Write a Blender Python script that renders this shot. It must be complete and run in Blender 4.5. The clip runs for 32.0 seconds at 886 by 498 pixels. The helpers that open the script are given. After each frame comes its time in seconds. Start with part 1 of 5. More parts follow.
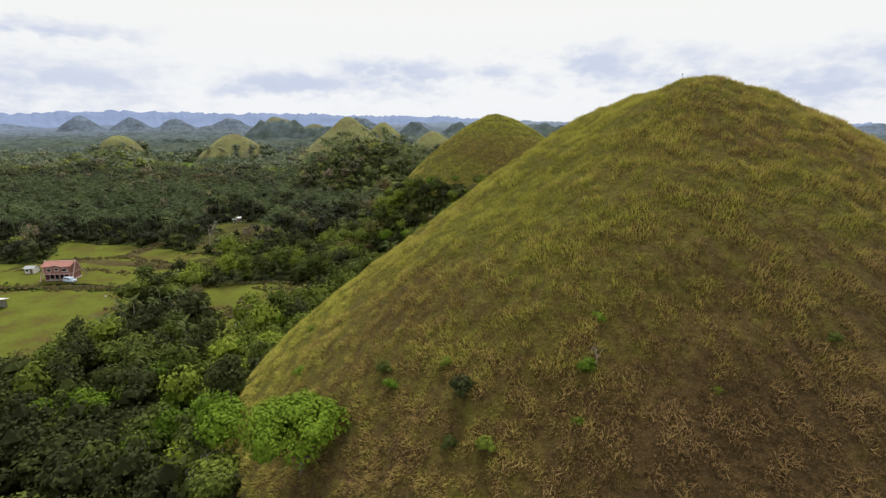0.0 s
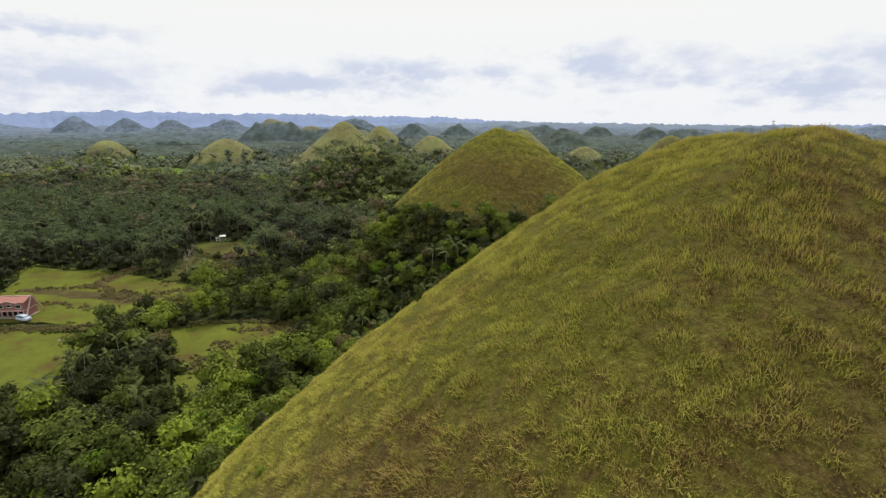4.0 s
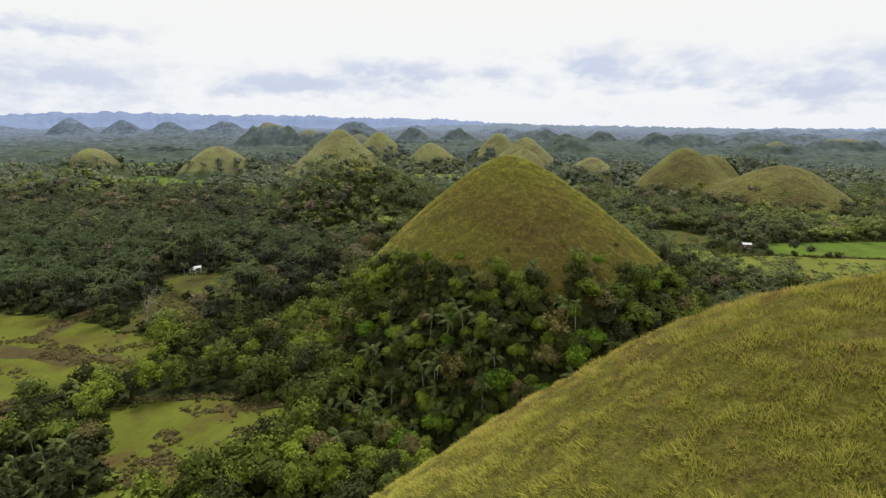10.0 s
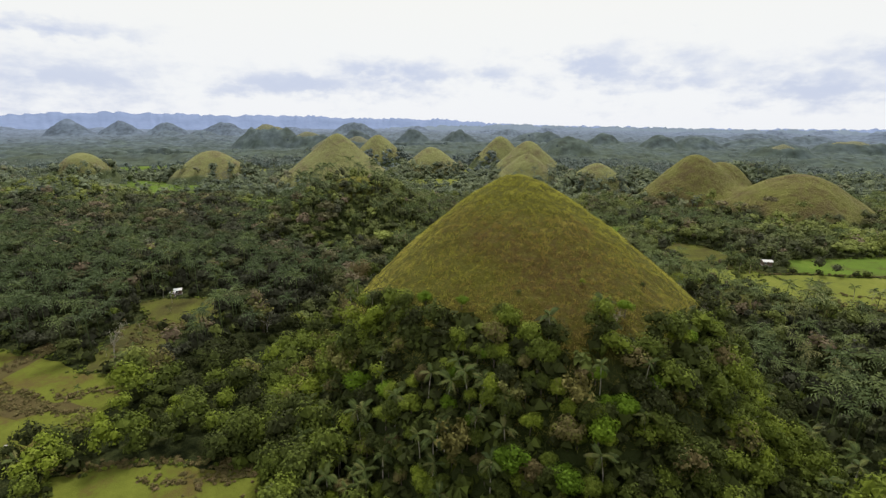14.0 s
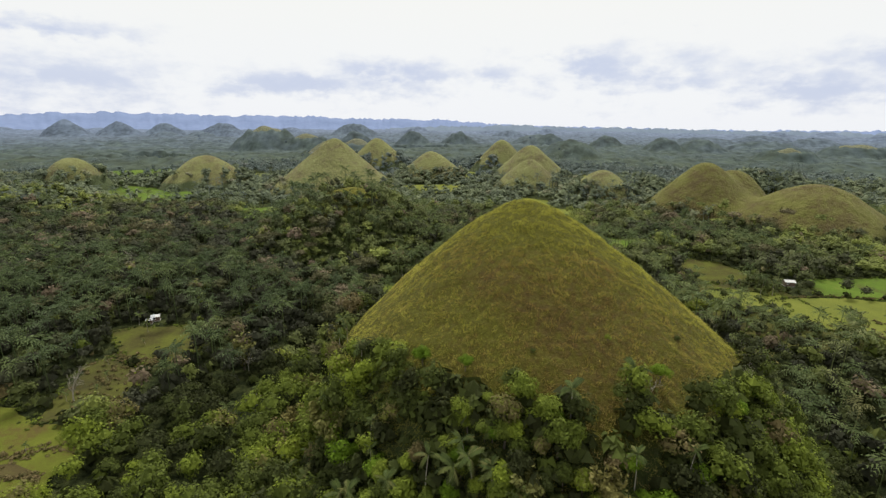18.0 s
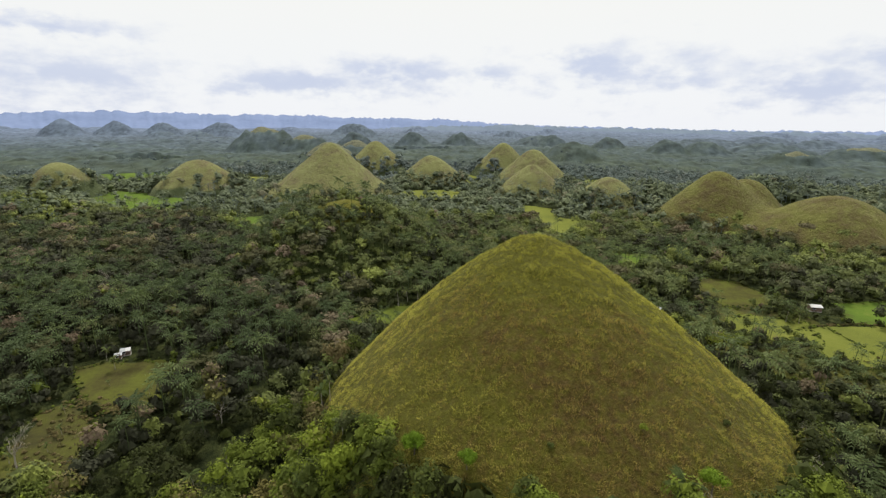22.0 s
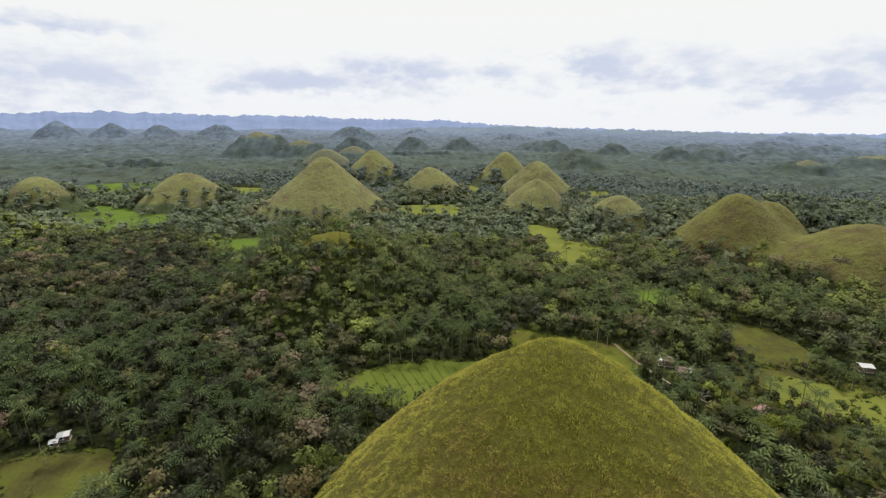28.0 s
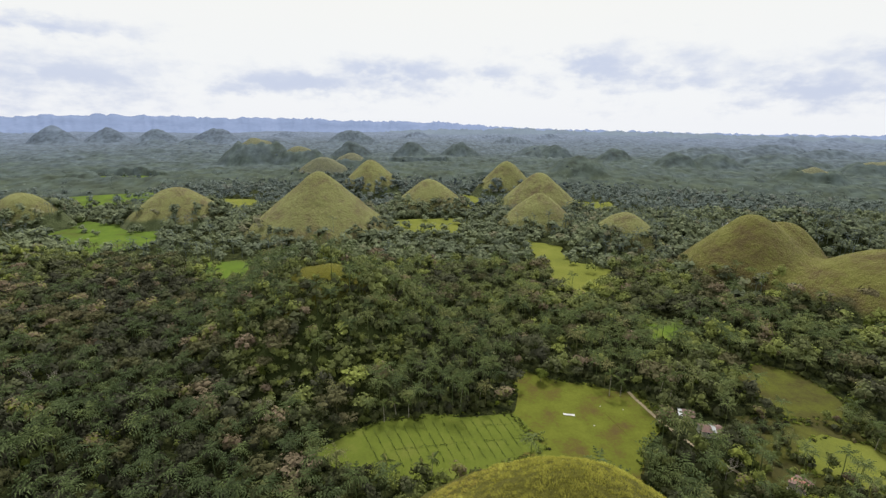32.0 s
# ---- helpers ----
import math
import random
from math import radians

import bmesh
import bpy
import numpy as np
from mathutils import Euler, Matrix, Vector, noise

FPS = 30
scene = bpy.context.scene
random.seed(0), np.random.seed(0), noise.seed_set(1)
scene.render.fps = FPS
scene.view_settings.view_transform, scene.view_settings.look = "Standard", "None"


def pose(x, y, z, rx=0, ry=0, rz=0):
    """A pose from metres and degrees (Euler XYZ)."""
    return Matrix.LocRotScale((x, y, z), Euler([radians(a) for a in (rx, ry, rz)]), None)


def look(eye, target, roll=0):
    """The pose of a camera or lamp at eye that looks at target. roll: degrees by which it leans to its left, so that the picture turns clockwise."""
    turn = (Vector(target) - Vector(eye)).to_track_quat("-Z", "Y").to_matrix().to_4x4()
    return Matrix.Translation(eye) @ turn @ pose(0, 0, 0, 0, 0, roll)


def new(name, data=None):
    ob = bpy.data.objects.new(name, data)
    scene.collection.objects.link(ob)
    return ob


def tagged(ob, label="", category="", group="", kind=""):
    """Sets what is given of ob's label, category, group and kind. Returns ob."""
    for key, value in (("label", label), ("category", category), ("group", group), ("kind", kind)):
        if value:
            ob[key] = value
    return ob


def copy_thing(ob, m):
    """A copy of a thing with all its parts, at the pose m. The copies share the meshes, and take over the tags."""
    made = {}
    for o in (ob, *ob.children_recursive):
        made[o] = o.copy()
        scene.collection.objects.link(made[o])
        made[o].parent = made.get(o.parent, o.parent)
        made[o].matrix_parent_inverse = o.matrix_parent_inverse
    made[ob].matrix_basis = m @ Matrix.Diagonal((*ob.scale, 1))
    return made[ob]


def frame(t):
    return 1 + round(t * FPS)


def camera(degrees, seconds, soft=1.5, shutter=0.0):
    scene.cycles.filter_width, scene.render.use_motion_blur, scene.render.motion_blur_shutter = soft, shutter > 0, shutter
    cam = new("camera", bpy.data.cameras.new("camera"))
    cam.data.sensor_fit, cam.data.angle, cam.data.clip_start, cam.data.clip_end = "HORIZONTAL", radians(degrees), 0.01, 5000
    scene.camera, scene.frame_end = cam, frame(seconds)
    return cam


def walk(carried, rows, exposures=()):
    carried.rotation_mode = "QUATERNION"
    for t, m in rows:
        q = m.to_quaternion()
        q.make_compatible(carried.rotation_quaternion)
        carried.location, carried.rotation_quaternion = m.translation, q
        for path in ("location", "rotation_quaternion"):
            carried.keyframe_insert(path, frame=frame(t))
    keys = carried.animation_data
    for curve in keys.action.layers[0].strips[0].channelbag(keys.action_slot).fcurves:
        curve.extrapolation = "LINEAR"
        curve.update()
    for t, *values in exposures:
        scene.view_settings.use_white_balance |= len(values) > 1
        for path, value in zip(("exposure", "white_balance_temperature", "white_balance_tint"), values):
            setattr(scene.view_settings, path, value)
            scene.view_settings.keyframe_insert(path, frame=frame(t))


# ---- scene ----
cam = camera(86.7, 32.0, soft=1.4)
# the drone's line: shares of the whole way, ahead and up from the first eye
METRES, EYE, TILT, LEAN, TURN = 160.0, 53.0, -15.29, 0.0, 0.0
ROWS = [
    (0.0, 0.0, 0.0, 0.0, 0.0, 0.0, -0.0),
    (0.5, -0.0001, 0.013, 0.0081, -0.03, -0.0, -0.03),
    (1.0, -0.0001, 0.0261, 0.0163, -0.03, -0.03, -0.0),
    (1.5, -0.0003, 0.0393, 0.0244, -0.07, -0.03, 0.01),
    (2.0, -0.0004, 0.0523, 0.0326, -0.09, -0.03, 0.02),
    (2.5, -0.0004, 0.0653, 0.0409, -0.12, -0.04, 0.02),
    (3.0, -0.0003, 0.0783, 0.0492, -0.14, -0.04, 0.01),
    (3.5, -0.0002, 0.0912, 0.0575, -0.16, -0.03, -0.01),
    (5.5, -0.0001, 0.1439, 0.0904, -0.19, 0.04, -0.13),
    (6.0, -0.0002, 0.1567, 0.0988, -0.19, 0.03, -0.12),
    (6.5, -0.0004, 0.1697, 0.1069, -0.2, 0.05, -0.15),
    (7.0, -0.0006, 0.1824, 0.1144, -0.21, 0.08, -0.19),
    (7.5, -0.0008, 0.1952, 0.1219, -0.19, 0.06, -0.18),
    (8.0, -0.0011, 0.208, 0.1294, -0.21, 0.09, -0.2),
    (8.5, -0.0013, 0.2209, 0.1367, -0.21, 0.12, -0.19),
    (9.0, -0.0017, 0.2333, 0.144, -0.21, 0.12, -0.2),
    (9.5, -0.0019, 0.246, 0.1511, -0.18, 0.1, -0.18),
    (10.0, -0.0022, 0.2585, 0.158, -0.2, 0.12, -0.24),
    (10.5, -0.0022, 0.2712, 0.1651, -0.19, 0.1, -0.22),
    (11.0, -0.0021, 0.2839, 0.1721, -0.18, 0.1, -0.22),
    (11.5, -0.0023, 0.2963, 0.1791, -0.18, 0.1, -0.23),
    (12.0, -0.0025, 0.3085, 0.1862, -0.19, 0.12, -0.23),
    (12.5, -0.0026, 0.321, 0.1932, -0.18, 0.12, -0.29),
    (13.0, -0.0025, 0.3334, 0.2002, -0.18, 0.12, -0.29),
    (13.5, -0.0024, 0.3456, 0.2072, -0.18, 0.12, -0.28),
    (14.0, -0.0022, 0.3577, 0.2142, -0.16, 0.11, -0.3),
    (14.5, -0.002, 0.3701, 0.2212, -0.16, 0.11, -0.31),
    (16.5, -0.0025, 0.4184, 0.2504, -0.15, 0.1, -0.4),
    (17.0, -0.0025, 0.4306, 0.2572, -0.15, 0.12, -0.38),
    (17.5, -0.0024, 0.4427, 0.2643, -0.15, 0.12, -0.39),
    (18.0, -0.0025, 0.4546, 0.2714, -0.15, 0.11, -0.41),
    (18.5, -0.0023, 0.4669, 0.2788, -0.13, 0.09, -0.42),
    (19.0, -0.0023, 0.4791, 0.2865, -0.14, 0.07, -0.43),
    (19.5, -0.0018, 0.4921, 0.2938, -0.12, 0.05, -0.4),
    (20.0, -0.0015, 0.5049, 0.3017, -0.12, 0.04, -0.44),
    (20.5, -0.0012, 0.5184, 0.3098, -0.12, 0.03, -0.46),
    (21.0, -0.0009, 0.5317, 0.3181, -0.12, 0.02, -0.46),
    (21.5, 0.0, 0.5456, 0.3267, -0.11, -0.0, -0.49),
    (22.0, 0.0006, 0.5582, 0.3354, -0.12, -0.03, -0.54),
    (22.5, 0.0011, 0.5721, 0.3448, -0.13, -0.03, -0.56),
    (23.0, 0.0015, 0.586, 0.3545, -0.13, -0.02, -0.57),
    (23.5, 0.002, 0.5997, 0.3644, -0.14, -0.03, -0.6),
    (24.0, 0.0022, 0.6134, 0.3742, -0.14, -0.03, -0.61),
    (24.5, 0.0022, 0.6268, 0.384, -0.16, -0.02, -0.61),
    (25.0, 0.0023, 0.6406, 0.3937, -0.15, -0.05, -0.61),
    (25.5, 0.0027, 0.6541, 0.4041, -0.14, -0.05, -0.63),
    (27.5, 0.0049, 0.7083, 0.4486, -0.08, -0.1, -0.67),
    (28.0, 0.0053, 0.721, 0.4608, -0.07, -0.07, -0.68),
    (28.5, 0.0055, 0.7339, 0.4728, -0.07, -0.07, -0.65),
    (29.0, 0.0054, 0.7468, 0.4848, -0.08, -0.06, -0.62),
    (29.5, 0.0055, 0.7593, 0.4977, -0.09, -0.07, -0.61),
    (30.0, 0.0054, 0.7718, 0.5104, -0.09, -0.04, -0.62),
    (30.5, 0.0056, 0.7845, 0.5231, -0.09, -0.03, -0.58),
    (31.0, 0.0055, 0.7971, 0.5362, -0.09, -0.03, -0.56),
    (31.5, 0.0056, 0.8094, 0.5488, -0.1, -0.01, -0.54),
    (32.0, 0.0057, 0.8218, 0.5618, -0.11, -0.01, -0.53),
]
walk(cam, [(t, pose(0, 0, EYE, TILT, LEAN, TURN) @ pose(METRES * x, METRES * y, METRES * z, 90 + pitch, roll, yaw)) for t, x, y, z, yaw, pitch, roll in ROWS])

# ---- light ----
SUN_EL, SUN_AZ = radians(57), radians(4)     # azimuth from ahead (+y) towards the right (+x)


def node(tree, kind, **sets):
    n = tree.nodes.new(kind)
    for key, value in sets.items():
        if key in n.inputs:
            n.inputs[key].default_value = value
    return n


def math_node(tree, op, a, b=None, c=None):
    n = tree.nodes.new("ShaderNodeMath")
    n.operation = op
    for i, v in enumerate((a, b, c)):
        if v is None:
            continue
        if isinstance(v, (int, float)):
            n.inputs[i].default_value = v
        else:
            tree.links.new(v, n.inputs[i])
    return n.outputs[0]


def mix_rgb(tree, fac, a, b, mode="MIX"):
    n = tree.nodes.new("ShaderNodeMix")
    n.data_type, n.blend_type = "RGBA", mode
    for sock, v in ((n.inputs[0], fac), (n.inputs[6], a), (n.inputs[7], b)):
        if isinstance(v, (int, float)):
            sock.default_value = v
        elif isinstance(v, tuple):
            sock.default_value = (*v, 1)
        else:
            tree.links.new(v, sock)
    return n.outputs[2]


def build_world():
    world = bpy.data.worlds.new("sky")
    scene.world = world
    world.use_nodes = True
    t = world.node_tree
    t.nodes.clear()
    L = t.links.new
    out = node(t, "ShaderNodeOutputWorld")
    bg = node(t, "ShaderNodeBackground")
    L(bg.outputs[0], out.inputs[0])
    sky = node(t, "ShaderNodeTexSky")
    sky.sky_type, sky.sun_disc = "NISHITA", False
    sky.sun_elevation, sky.sun_rotation = SUN_EL, SUN_AZ
    sky_col = mix_rgb(t, 1.0, sky.outputs[0], (0.1, 0.1, 0.1), "MULTIPLY")
    co = node(t, "ShaderNodeTexCoord")
    sep = node(t, "ShaderNodeSeparateXYZ")
    L(co.outputs["Generated"], sep.inputs[0])
    x, y, z = sep.outputs
    az = math_node(t, "MULTIPLY", math_node(t, "ARCTAN2", x, y), 57.296)
    el = math_node(t, "MULTIPLY", math_node(t, "ARCSINE", z), 57.296)
    comb = node(t, "ShaderNodeCombineXYZ")
    L(az, comb.inputs[0])
    L(el, comb.inputs[1])

    def clouds(scale, detail, sx, sy, off):
        mp = node(t, "ShaderNodeMapping")
        mp.inputs["Scale"].default_value = (sx, sy, 1)
        mp.inputs["Location"].default_value = (off, off * 0.7, 0)
        L(comb.outputs[0], mp.inputs[0])
        n = node(t, "ShaderNodeTexNoise", Scale=scale, Detail=detail, Roughness=0.56)
        L(mp.outputs[0], n.inputs["Vector"])
        return n.outputs[0]
    puff = clouds(0.16, 8, 1, 2.2, 3.1)
    fine = clouds(0.5, 6, 1, 1.9, 8.0)
    swell = clouds(0.34, 7, 1, 1.7, 5.3)
    az = math_node(t, "ADD", az, math_node(t, "MULTIPLY", math_node(t, "SUBTRACT", puff, 0.5), 9.0))
    lift = math_node(t, "ADD", math_node(t, "MULTIPLY", math_node(t, "SUBTRACT", swell, 0.5), 2.6), math_node(t, "MULTIPLY", math_node(t, "SUBTRACT", fine, 0.5), 1.4))
    el_flat, el = el, math_node(t, "ADD", el, lift)
    # grey undersides of single clouds: azimuth, elevation, half widths, depth
    mask = None
    for a0, e0, wa, we, d in ((-16, 4.0, 10, 1.3, 1.0), (-21, 3.1, 9, 1.0, .7), (-4.5, 5.3, 9, 1.7, .95), (6.3, 5.2, 3.5, 1.4, .75),
                              (17.5, 5.9, 6.0, 2.3, .95), (13, 7.2, 3.0, 1.6, .6), (27.3, 4.4, 4.0, 1.9, .75), (38, 3.4, 8, 2.2, .95),
                              (33, 2.2, 5, 1.0, .6), (-10, 4.0, 16, 2.2, .75), (22, 5.2, 15, 3.0, .7), (40, 4.6, 10, 3.0, .6), (-24, 5.2, 9, 1.5, .4), (-37, 3.6, 12, 3.4, .8), (-38, 7.8, 9, 1.1, .85), (-33, 5.4, 6, 1.6, .45),
                              (44, 5.6, 7, 1.6, .7), (19, 1.0, 5, .6, .35)):
        u = math_node(t, "POWER", math_node(t, "DIVIDE", math_node(t, "SUBTRACT", az, a0), wa), 2.0)
        v = math_node(t, "POWER", math_node(t, "DIVIDE", math_node(t, "SUBTRACT", el, e0), we), 2.0)
        g = math_node(t, "MULTIPLY", math_node(t, "EXPONENT", math_node(t, "MULTIPLY", math_node(t, "ADD", u, v), -1.0)), d)
        mask = g if mask is None else math_node(t, "MAXIMUM", mask, g)
    lumps = math_node(t, "ADD", math_node(t, "MULTIPLY", puff, 1.3), math_node(t, "MULTIPLY", fine, 0.7))
    m = math_node(t, "ADD", math_node(t, "MULTIPLY", mask, 0.9), math_node(t, "MULTIPLY", math_node(t, "SUBTRACT", lumps, 1.13), 1.25))
    ramp = node(t, "ShaderNodeMapRange")
    ramp.interpolation_type = "SMOOTHSTEP"
    L(m, ramp.inputs[0])
    ramp.inputs[1].default_value, ramp.inputs[2].default_value = 0.0, 0.72
    # white veil all over, bluish low down
    low = node(t, "ShaderNodeMapRange")
    L(el_flat, low.inputs[0])
    low.inputs[1].default_value, low.inputs[2].default_value = 14.0, 0.0
    veil = mix_rgb(t, low.outputs[0], VEIL, (0.90, 0.92, 0.96))
    cloudy = mix_rgb(t, math_node(t, "MULTIPLY", ramp.outputs[0], math_node(t, "POWER", mask, 0.45)), veil, (0.60, 0.66, 0.82))
    whole = mix_rgb(t, 0.96, sky_col, cloudy)
    L(whole, bg.inputs[0])
    bg.inputs[1].default_value = 1.0


VEIL = (0.94, 0.94, 0.905)
build_world()
sun = new("sun", bpy.data.lights.new("sun", "SUN"))
sun.data.energy, sun.data.angle, sun.data.color = 3.6, radians(12), (1.0, 0.95, 0.86)
sun.matrix_world = look((60 * math.sin(SUN_AZ), 60 * math.cos(SUN_AZ), 60 * math.tan(SUN_EL) + 150), (0, 0, 150))

# ---- materials ----
def material(name, rough=0.8, spec=0.25):
    m = bpy.data.materials.new(name)
    m.use_nodes = True
    t = m.node_tree
    b = t.nodes["Principled BSDF"]
    b.inputs["Roughness"].default_value = rough
    b.inputs["Specular IOR Level"].default_value = spec
    return m, t, b


def noise_tex(t, scale, detail=4, rough=0.55, stretch=(1, 1, 1)):
    co = node(t, "ShaderNodeNewGeometry")
    mp = node(t, "ShaderNodeMapping")
    mp.inputs["Scale"].default_value = stretch
    t.links.new(co.outputs["Position"], mp.inputs[0])
    n = node(t, "ShaderNodeTexNoise", Scale=scale, Detail=detail, Roughness=rough)
    t.links.new(mp.outputs[0], n.inputs["Vector"])
    return n.outputs[0]


def ramp_node(t, fac, stops):
    r = node(t, "ShaderNodeValToRGB")
    els = r.color_ramp.elements
    while len(els) < len(stops):
        els.new(0.5)
    for e, (p, c) in zip(els, stops):
        e.position, e.color = p, (*c, 1)
    t.links.new(fac, r.inputs[0])
    return r.outputs[0]


def bump(t, b, height, strength=0.5, distance=0.1):
    n = node(t, "ShaderNodeBump", Strength=strength, Distance=distance)
    t.links.new(height, n.inputs["Height"])
    t.links.new(n.outputs[0], b.inputs["Normal"])


LEAF_STOPS = [(0.0, (.026, .036, .011)), (.22, (.048, .068, .015)), (.42, (.082, .116, .018)), (.62, (.120, .165, .021)),
              (.86, (.165, .225, .022)), (.93, (.105, .104, .034)), (1.0, (.112, .098, .040))]


def hazed(stops, gain, grey, add):
    """Foliage stops brightened, greyed and blued: the valley's haze put into the leaf colour."""
    return [(p, tuple(gain * (c * (1 - grey) + sum(col) / 3 * grey) + a for c, a in zip(col, add))) for p, col in stops]


LEAF_STOPS = [(p, (r * 1.14 + .004, g, b * 1.6 + .003)) for p, (r, g, b) in LEAF_STOPS]
MID_STOPS = hazed(LEAF_STOPS, 1.15, .0, (.004, .004, .005))
MIDFAR_STOPS = hazed(LEAF_STOPS, 1.45, .04, (.014, .013, .013))
# haze painted in: leaf stops paler and bluer for the further woods
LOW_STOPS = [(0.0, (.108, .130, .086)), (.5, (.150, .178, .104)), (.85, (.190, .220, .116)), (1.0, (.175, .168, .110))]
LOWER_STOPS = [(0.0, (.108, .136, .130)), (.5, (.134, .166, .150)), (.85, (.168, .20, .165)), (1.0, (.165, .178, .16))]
PALM_STOPS = [(0.0, (.050, .072, .022)), (.4, (.078, .106, .030)), (.75, (.112, .138, .040)), (1.0, (.150, .146, .052))]
DRY_STOPS = [(0.0, (.085, .088, .040)), (.4, (.115, .108, .056)), (.75, (.150, .128, .076)), (1.0, (.185, .150, .100))]


def leaf_material(name, stops, source, spread=0.34, gloss=0.05):
    """source: 'object' varies the tint thing by thing, 'tone' by the stored tone of each plant."""
    m, t, b = material(name, 0.62)
    b.inputs["Specular IOR Level"].default_value = gloss
    if source == "object":
        tone = node(t, "ShaderNodeObjectInfo").outputs["Random"]
    else:
        a = node(t, "ShaderNodeAttribute")
        a.attribute_name = "tone"
        tone = a.outputs["Fac"]
    isl = node(t, "ShaderNodeNewGeometry").outputs["Random Per Island"]
    tone = math_node(t, "ADD", tone, math_node(t, "MULTIPLY", math_node(t, "SUBTRACT", isl, 0.5), 0.10))
    col = ramp_node(t, tone, stops)
    val = math_node(t, "ADD", 1 - spread / 2, math_node(t, "MULTIPLY", isl, spread))
    col = mix_rgb(t, 1.0, col, val, "MULTIPLY")
    t.links.new(col, b.inputs["Base Color"])
    tr = node(t, "ShaderNodeBsdfTranslucent")
    t.links.new(col, tr.inputs[0])
    mx = node(t, "ShaderNodeMixShader")
    mx.inputs[0].default_value = 0.14
    t.links.new(b.outputs[0], mx.inputs[1])
    t.links.new(tr.outputs[0], mx.inputs[2])
    t.links.new(mx.outputs[0], t.nodes["Material Output"].inputs[0])
    return m


def plain_material(name, col, rough=0.7, var=0.15, scale=1.5, metal=0.0, bumpy=0.02):
    m, t, b = material(name, rough)
    n = noise_tex(t, scale, 5)
    dark, light = tuple(c * (1 - var) for c in col), tuple(min(1, c * (1 + var)) for c in col)
    t.links.new(ramp_node(t, n, [(0.3, dark), (0.7, light)]), b.inputs["Base Color"])
    b.inputs["Metallic"].default_value = metal
    if bumpy:
        bump(t, b, n, 0.4, bumpy)
    return m


LEAF = leaf_material("broad_leaves", [(p, (r, g * 1.08, b * .72)) for p, (r, g, b) in LEAF_STOPS], "object")
LEAF_S = leaf_material("woodland_leaves", [(p, (r, g * 1.08, b * .72)) for p, (r, g, b) in LEAF_STOPS], "tone")
LEAF_MID = leaf_material("mid_woodland_leaves", MID_STOPS, "tone", .3)
LEAF_LOW = leaf_material("further_leaves_with_haze", LOW_STOPS, "tone", .4)
PALM = leaf_material("palm_fronds", PALM_STOPS, "object", .3, .14)
PALM_S = leaf_material("palm_wood_fronds", hazed(PALM_STOPS, 1.2, .05, (.006, .007, .010)), "tone", .4, .14)
DRY_LEAF = leaf_material("dry_feathery_leaves", DRY_STOPS, "tone", .3)
LEAF_LOWER = leaf_material("distant_leaves_with_haze", LOWER_STOPS, "tone", .35)
LEAF_MIDFAR = leaf_material("valley_leaves_with_haze", MIDFAR_STOPS, "tone", .3)
BARK = plain_material("bark", (.13, .11, .085), 0.9, 0.35, 3.0)
PALE_BARK = plain_material("pale_bark", (.36, .33, .28), 0.9, 0.25, 3.0)


def field_material(name, stops, scale=0.12, fine=1.6, deep=0.25):
    m, t, b = material(name, 1.0, 0.04)
    n = math_node(t, "ADD", math_node(t, "MULTIPLY", noise_tex(t, scale, 6, 0.6), 0.7), math_node(t, "MULTIPLY", noise_tex(t, fine, 5, 0.65), 0.3))
    t.links.new(ramp_node(t, n, stops), b.inputs["Base Color"])
    bump(t, b, noise_tex(t, 2.5, 6, 0.7), 0.8, deep)
    return m


GROUND = field_material("forest_floor", [(.40, (.016, .021, .009)), (.5, (.034, .043, .016)), (.60, (.066, .074, .026))], 0.25, 1.3, 1.2)
PASTURE = field_material("pasture_grass", [(.36, (.086, .064, .026)), (.43, (.094, .084, .022)), (.50, (.098, .112, .019)), (.66, (.128, .146, .025))], 0.09, 0.9)
RICE = field_material("rice_green", [(.40, (.078, .092, .024)), (.47, (.080, .125, .022)), (.55, (.092, .145, .022)), (.66, (.125, .155, .032))], 0.05, 0.5)
YELLOW = field_material("ripe_field", [(.36, (.105, .120, .028)), (.5, (.135, .152, .03)), (.66, (.17, .178, .045))], 0.04, 0.9)
CROP = field_material("crop_soil", [(.36, (.080, .100, .020)), (.5, (.10, .128, .022)), (.66, (.125, .142, .032))], 0.08, 0.9)
DIRT = plain_material("dirt", (.25, .21, .14), 0.95, 0.2, 0.8)
CLEARING = field_material("dull_clearing_grass", [(.36, (.050, .044, .018)), (.46, (.066, .064, .020)), (.56, (.082, .090, .020)), (.68, (.102, .112, .024))], 0.09, 0.9)
ROUGH = field_material("rough_clearing_grass", [(.36, (.044, .042, .018)), (.46, (.060, .058, .020)), (.56, (.076, .080, .020)), (.68, (.10, .102, .024))], 0.09, 0.9)
SCRUB = field_material("dry_scrub_soil", [(.36, (.055, .046, .022)), (.5, (.075, .060, .026)), (.66, (.09, .085, .03))], 0.2, 1.5)


